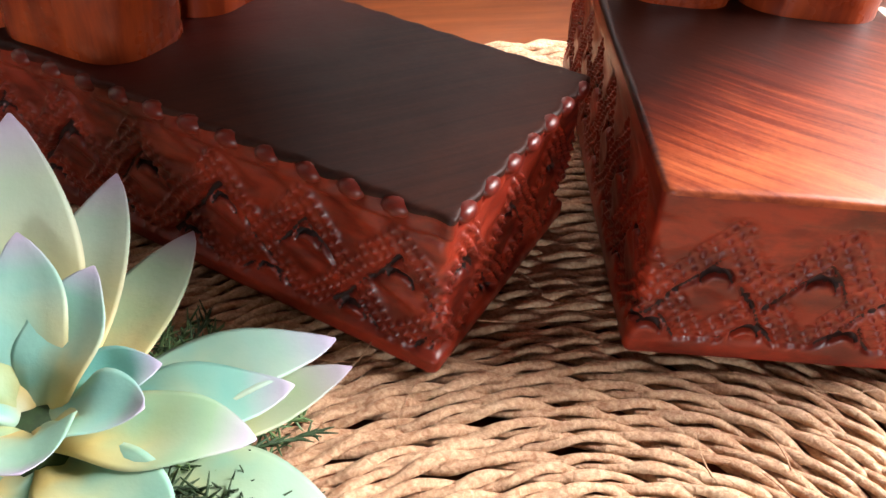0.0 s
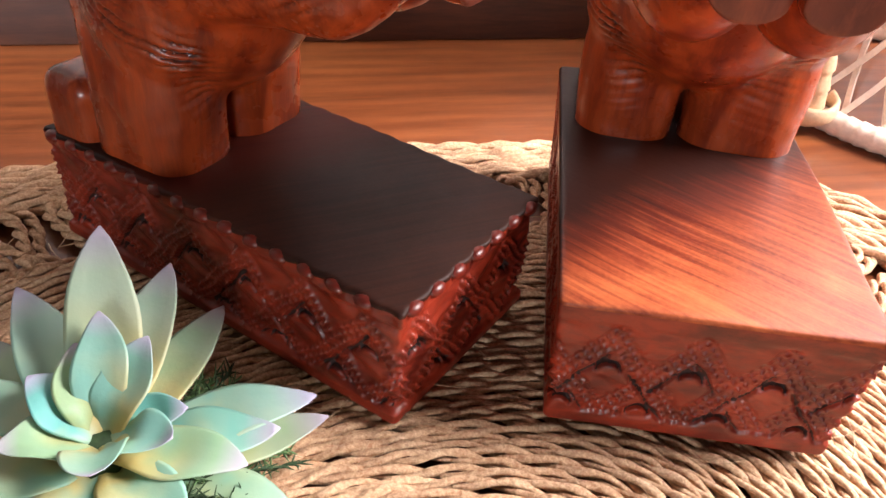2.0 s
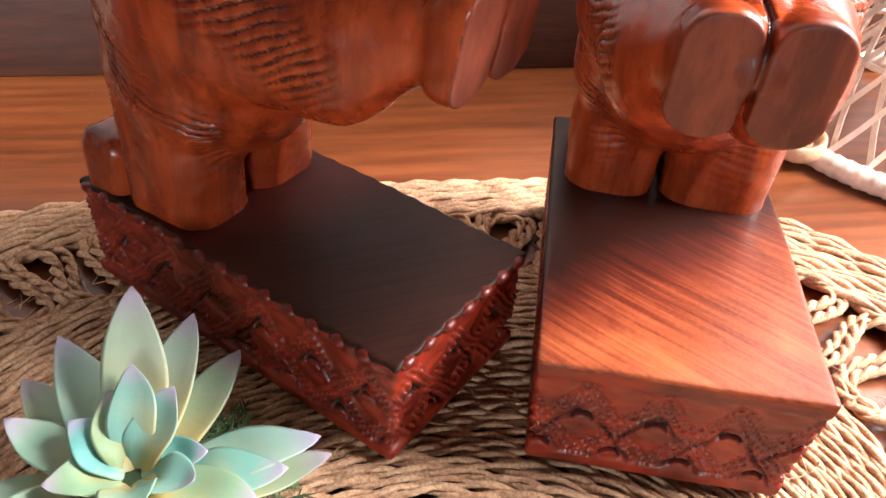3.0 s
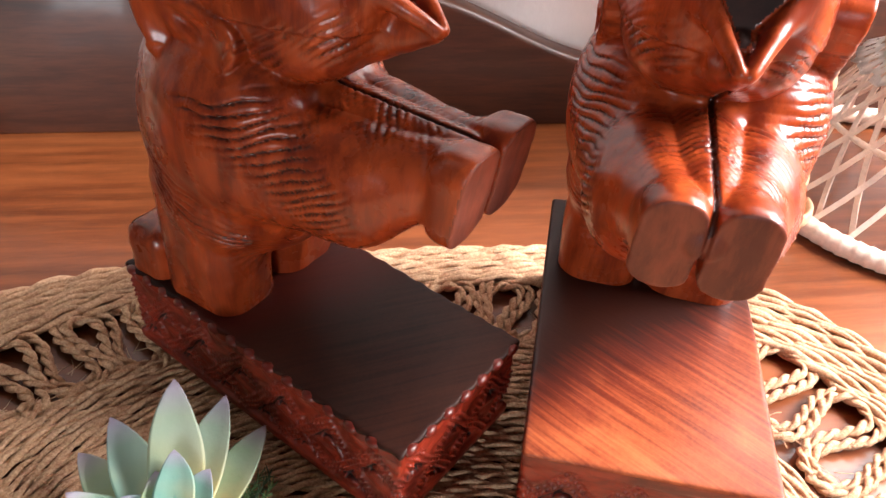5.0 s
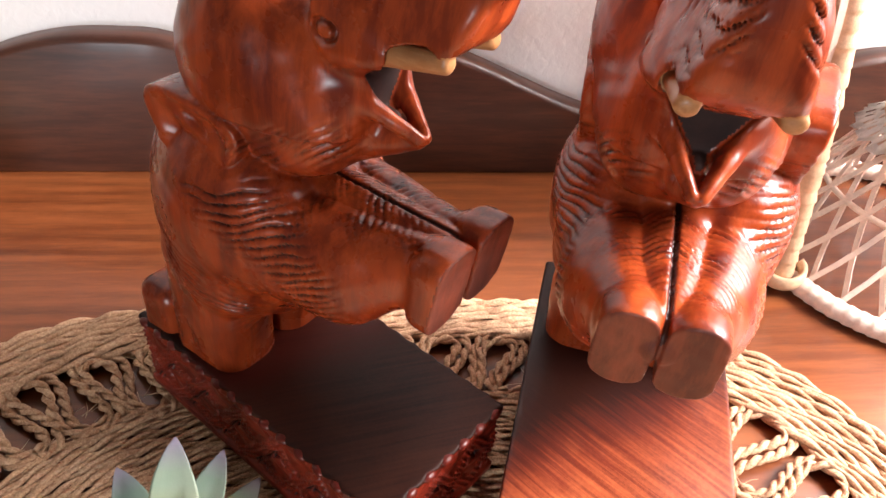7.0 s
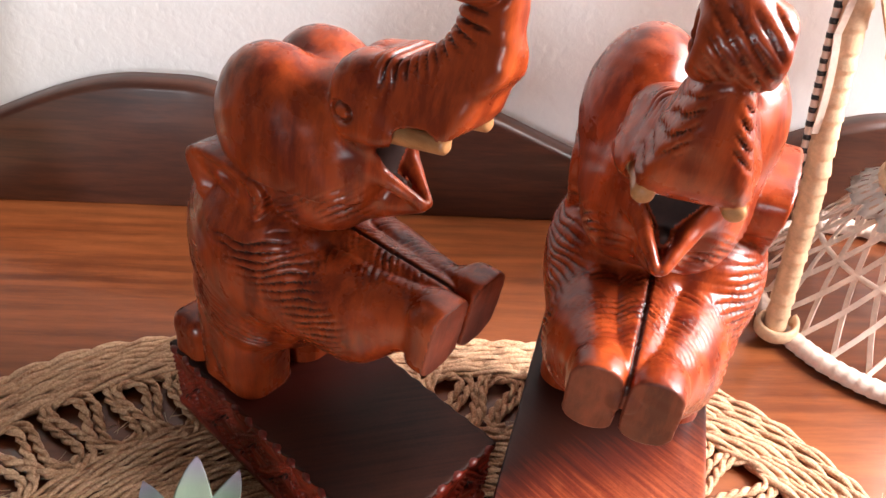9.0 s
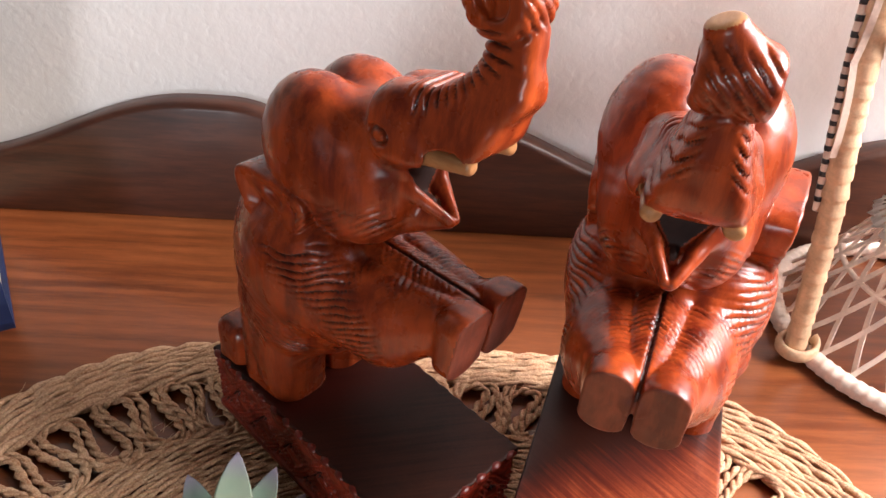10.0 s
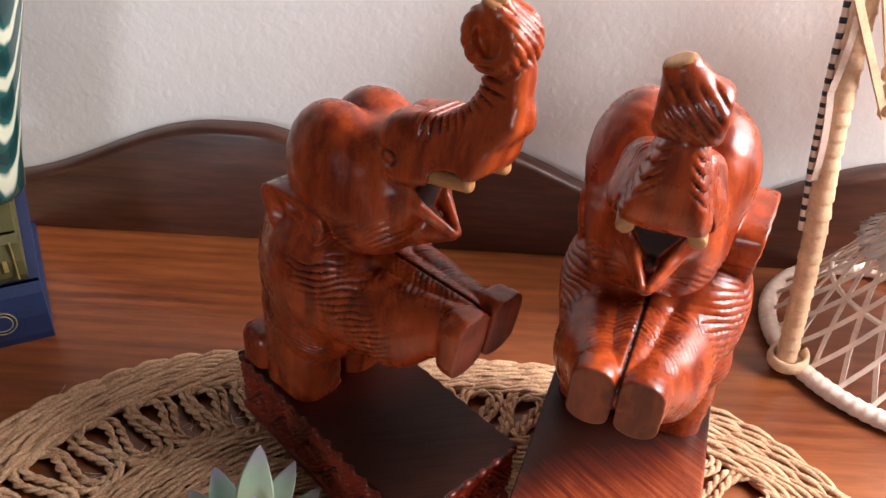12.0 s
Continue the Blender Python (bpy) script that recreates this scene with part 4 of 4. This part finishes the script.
def peacock_chair():
    C = np.array([0.2375, 0.3550])
    t = thing("wicker_chair", Matrix.Translation((C[0], C[1], TOP)), "small pale wicker peacock chair with a lattice hourglass base", "chair")
    rng = np.random.default_rng(3)

    def hoop(r, z, rad, pitch, name, material, label=""):
        a = np.linspace(0, 2 * np.pi, int(2 * np.pi * r / 0.0012))
        p = np.stack([r * np.cos(a), r * np.sin(a), np.full_like(a, z)], 1)
        saw = (a * r / pitch) % 1
        v, f = tube_arrays(p[:-1], (rad * (1 - 0.14 * saw))[:-1], 10, 1, True)
        return child(name, mesh_data(name, v, f, [material]), t, label)

    hoop(0.0805, 0.0058, 0.0058, 0.0062, "base_ring", RATTANPALE, "pale wrapped cane ring")
    hoop(0.0540, 0.0440, 0.0017, 0.004, "hoop", RATTANPALE)
    hoop(0.0340, 0.0830, 0.0040, 0.005, "waist_ring", RATTAN)
    hoop(0.0500, 0.1480, 0.0042, 0.005, "seat_ring", RATTAN)
    n = 26
    for k, (r0, z0, r1, z1, mat_) in enumerate(((0.0765, 0.010, 0.0345, 0.083, RATTANPALE), (0.0345, 0.083, 0.0500, 0.146, RATTAN))):
        for i in range(n):
            for sg in (-1, 1):
                a0 = 2 * math.pi * i / n
                a1 = a0 + sg * 2 * math.pi * (2.6 / n)
                am, rm, zm = (a0 + a1) / 2, (r0 + r1) / 2 * 0.985, (z0 + z1) / 2 - (0.003 if k == 0 else 0)
                off = 0.0007 * sg
                P = [((r + off) * math.cos(a), (r + off) * math.sin(a), z) for r, a, z in ((r0, a0, z0), (r1, a1, z1), (rm, am, zm))]
                v, f = strip_arrays(P[0], P[1], P[2], 0.0027, 0.0010, 0, (math.cos(am), math.sin(am), 0.45))
                child("cane_strip", mesh_data("cane_strip", v, f, [mat_], False), t)
    # lace collar
    bm = bmesh.new()
    m = 240
    rows = []
    for j in range(4):
        row = []
        for i in range(m):
            a = 2 * math.pi * i / m
            q = j / 3
            r = 0.0365 + 0.0105 * q + 0.0016 * q * math.sin(a * 22) + (0.0013 * math.sin(a * 60) if j == 3 else 0)
            z = 0.0790 - 0.0085 * q + 0.0020 * q * math.cos(a * 22 + 0.6)
            row.append(bm.verts.new((r * math.cos(a), r * math.sin(a), z)))
        rows.append(row)
    for a, b in zip(rows, rows[1:]):
        for i in range(m):
            if not (a is rows[1] and i % 4 == 1):
                bm.faces.new((a[i], a[(i + 1) % m], b[(i + 1) % m], b[i]))
    bmesh.ops.solidify(bm, geom=bm.faces[:], thickness=0.0006)
    child("lace_collar", bm_data("lace_collar", bm, [LACE]), t, "frilled white lace collar")
    # posts
    o = np.array([C[0], C[1], TOP])
    for mirror in (False, True):
        pts = np.array([(0.1660, 0.3050, -0.002), (0.1605, 0.3042, 0.045), (0.1550, 0.3030, 0.088), (0.1485, 0.3050, 0.130), (0.1440, 0.3070, 0.165), (0.1405, 0.312, 0.21), (0.138, 0.318, 0.25), (0.139, 0.322, 0.275)]) - o
        if mirror:
            pts = pts * [-1, -1, 1]
        q, r = wrapped(smooth_path(pts), 0.0062, 0.0085, rng)
        v, f = tube_arrays(q, r, 12)
        child("post", mesh_data("post", v, f, [RATTAN]), t, "cane post wound with strip")
        p2 = pts + np.array([-0.0065, 0.004, 0.0]) * (-1 if mirror else 1)
        p2 = p2[2:]
        q = smooth_path(p2, 160)
        v, f = tube_arrays(q, 0.0019, 8)
        child("striped_cane", mesh_data("striped_cane", v, f, [RATTANPALE]), t, "thin cane banded black")
        for i in range(4, 156, 5):
            v, f = tube_arrays(q[i:i + 3], 0.0021, 8)
            child("black_band", mesh_data("black_band", v, f, [BLACKBAND]), t)
        # knot of strip at the foot of the post
        a = np.linspace(0, 2.2 * np.pi, 40)
        foot = pts[0]
        kp = np.stack([foot[0] + 0.0095 * np.cos(a), foot[1] + 0.0085 * np.sin(a), 0.0075 + 0.006 * a / a[-1] + 0.002 * np.sin(a)], 1)
        v, f = tube_arrays(kp, 0.0019, 8, 2.2)
        child("binding", mesh_data("binding", v, f, [RATTAN]), t)
        # peeling ribbon of cane
        rib = [pts[3] + [-0.004, -0.005, -0.01], pts[4] + [-0.006, -0.006, 0.0], pts[5] + [-0.003, -0.007, 0.0], pts[6] + [-0.004, -0.006, 0]]
        vs, fs, k = [], [], 0
        for a, b in zip(rib, rib[1:]):
            v, f = strip_arrays(a, b, (np.array(a) + b) / 2 + [0.002, -0.002, 0], 0.0032, 0.0006, k, (0.3, -1, 0))
            vs.append(v)
            fs += f
            k += len(v)
        child("loose_ribbon", mesh_data("loose_ribbon", np.concatenate(vs), fs, [RATTANPALE], False), t, "peeling pale cane ribbon")
    # seat and fan back, above
    child("seat", bm_data("seat", lathe_bm([(0.001, 0.1485), (0.047, 0.1485), (0.049, 0.151), (0.046, 0.1535), (0.001, 0.1540)], 40), [RATTAN]), t)
    fan = Matrix.Rotation(radians(36), 4, "Z")
    n = 17
    for i in range(n):
        a = radians(12 + 156 * i / (n - 1))
        base = np.array([0.085 * math.cos(a), 0.006, 0.160])
        top = np.array([0.130 * math.cos(a), 0.010, 0.20 + 0.12 * math.sin(a)])
        v, f = strip_arrays(base, top, (base + top) / 2, 0.0040, 0.0012, 0, (0, -1, 0.1))
        child("fan_strip", mesh_data("fan_strip", v, f, [RATTAN], False), t, "", fan)
    # close horizontal weave of the back
    for i in range(14):
        z = 0.164 + i * 0.0085
        half = 0.086 + 0.02 * min(1.0, i / 10)
        xs = np.linspace(-half, half, 60)
        p = np.stack([xs, 0.008 + 0.0016 * np.cos(xs * 420 + (i % 2) * math.pi), np.full_like(xs, z) + 0.0007 * np.sin(xs * 150 + i)], 1)
        v, f = tube_arrays(p, 0.0034, 6, 1.2)
        child("weaver", mesh_data("weaver", v, f, [RATTAN]), t, "", fan)
    a = np.linspace(radians(8), radians(172), 90)
    p = np.stack([0.130 * np.cos(a), np.full_like(a, 0.010), 0.20 + 0.125 * np.sin(a)], 1)
    v, f = tube_arrays(p, 0.005 * (1 - 0.14 * ((np.arange(90) * 0.7) % 1)), 10)
    child("back_hoop", mesh_data("back_hoop", v, f, [RATTANPALE]), t, "", fan)
    return t


peacock_chair()


def cushion():
    bm = bmesh.new()
    bmesh.ops.create_uvsphere(bm, u_segments=40, v_segments=20, radius=1)
    for v in bm.verts:
        a = math.atan2(v.co.y, v.co.x)
        k = 1 + 0.05 * math.sin(a * 8)
        v.co = Vector((v.co.x * 0.041 * k, v.co.y * 0.041 * k, math.copysign(abs(v.co.z) ** 0.7, v.co.z) * 0.009 + 0.0012 * math.sin(a * 8)))
    ob = new("cushion", bm_data("cushion", bm, [LILAC]))
    ob.matrix_basis = pose(0.237, 0.357, TOP + 0.1640)
    tagged(ob, "small shiny lilac satin cushion on the wicker chair", "cushion")


cushion()


# ---- books and vase ----
def book(name, m, ln, dp, th, cover, label):
    """x along the spine, y from the spine to the fore edge."""
    t = thing(name, m, label, "book", "stack of old books")
    child("front_board", bm_data("board", box_bm(0, 0.003, th - 0.0028, ln, dp, th, 0.0008), [cover], False), t)
    child("back_board", bm_data("board", box_bm(0, 0.003, 0, ln, dp, 0.0028, 0.0008), [cover], False), t)
    bm = bmesh.new()
    prof = [(0.0065, 0.0), (0.0032, 0.0), (0.0008, 0.15 * th), (-0.0006, 0.5 * th), (0.0008, 0.85 * th), (0.0032, th), (0.0065, th), (0.0065, th - 0.0022), (0.0040, th - 0.0024), (0.0026, 0.5 * th), (0.0040, 0.0024), (0.0065, 0.0022)]
    ra = [bm.verts.new((0, a, b)) for a, b in prof]
    rb = [bm.verts.new((ln, a, b)) for a, b in prof]
    for i in range(len(prof)):
        j = (i + 1) % len(prof)
        bm.faces.new((ra[i], ra[j], rb[j], rb[i]))
    bm.faces.new(ra[::-1])
    bm.faces.new(rb)
    sp = child("spine", bm_data("spine", bm, [cover], False), t)
    child("page_block", bm_data("page_block", box_bm(0.003, 0.0042, 0.0029, ln - 0.003, dp - 0.003, th - 0.0029, 0.0005), [PAPER], False), t)
    return t, sp


BOOKM = pose(-0.3755, 0.0245, TOP, 0, 0, 46)
blue, bsp = book("blue_book", BOOKM, 0.205, 0.135, 0.039, NAVY, "dark blue cloth book with a gilt emblem on the dresser")
green, gsp = book("green_book", BOOKM @ pose(0.002, 0.001, 0.0392, 0, 0, 1.0), 0.198, 0.130, 0.029, OLIVE, "olive green cloth book with gilt lettering on a blue book")


def gilt(parent, name, x0, x1, z0, z1, y=-0.0013):
    child(name, bm_data(name, box_bm(x0, y, z0, x1, y + 0.0012, z1), [GOLD], False), parent)


for i in range(5):                       # lettering that cannot be read, as short bars
    gilt(gsp, "gilt_bar", 0.188 - i * 0.0042, 0.1902 - i * 0.0042, 0.009, 0.0155 + 0.004 * ((i * 7) % 3))
gilt(gsp, "gilt_line", 0.1935, 0.1942, 0.003, 0.026)
gilt(gsp, "gilt_line", 0.1630, 0.1637, 0.003, 0.026)
em = bmesh.new()
bmesh.ops.create_cone(em, cap_ends=True, segments=24, radius1=0.0075, radius2=0.0075, depth=0.0012, matrix=Matrix.Translation((0.182, -0.0007, 0.019)) @ Matrix.Rotation(radians(90), 4, "X"))
child("emblem", bm_data("emblem", em, [NAVY], False), bsp, "round stamped emblem")
for r in (0.0070, 0.0050):
    a = np.linspace(0, 2 * np.pi, 33)[:-1]
    v, f = tube_arrays(np.stack([0.182 + r * np.cos(a), np.full(32, -0.0014), 0.019 + r * np.sin(a)], 1), 0.0003, 4, 1, True)
    child("emblem_ring", mesh_data("emblem_ring", v, f, [GOLD]), bsp)


def vase():
    prof = [(0.001, 0.0), (0.022, 0.0), (0.024, 0.003), (0.026, 0.02), (0.034, 0.06), (0.046, 0.11), (0.056, 0.16), (0.060, 0.20), (0.055, 0.235), (0.040, 0.255), (0.032, 0.265), (0.036, 0.275), (0.033, 0.275), (0.029, 0.266), (0.001, 0.262)]
    ob = new("vase", bm_data("vase", lathe_bm(prof, 64), [GLAZE]))
    ob.matrix_basis = pose(-0.290, 0.199, TOP + 0.0392 + 0.0292)
    tagged(ob, "dark teal glazed vase with cream streaks standing on books", "vase")


vase()
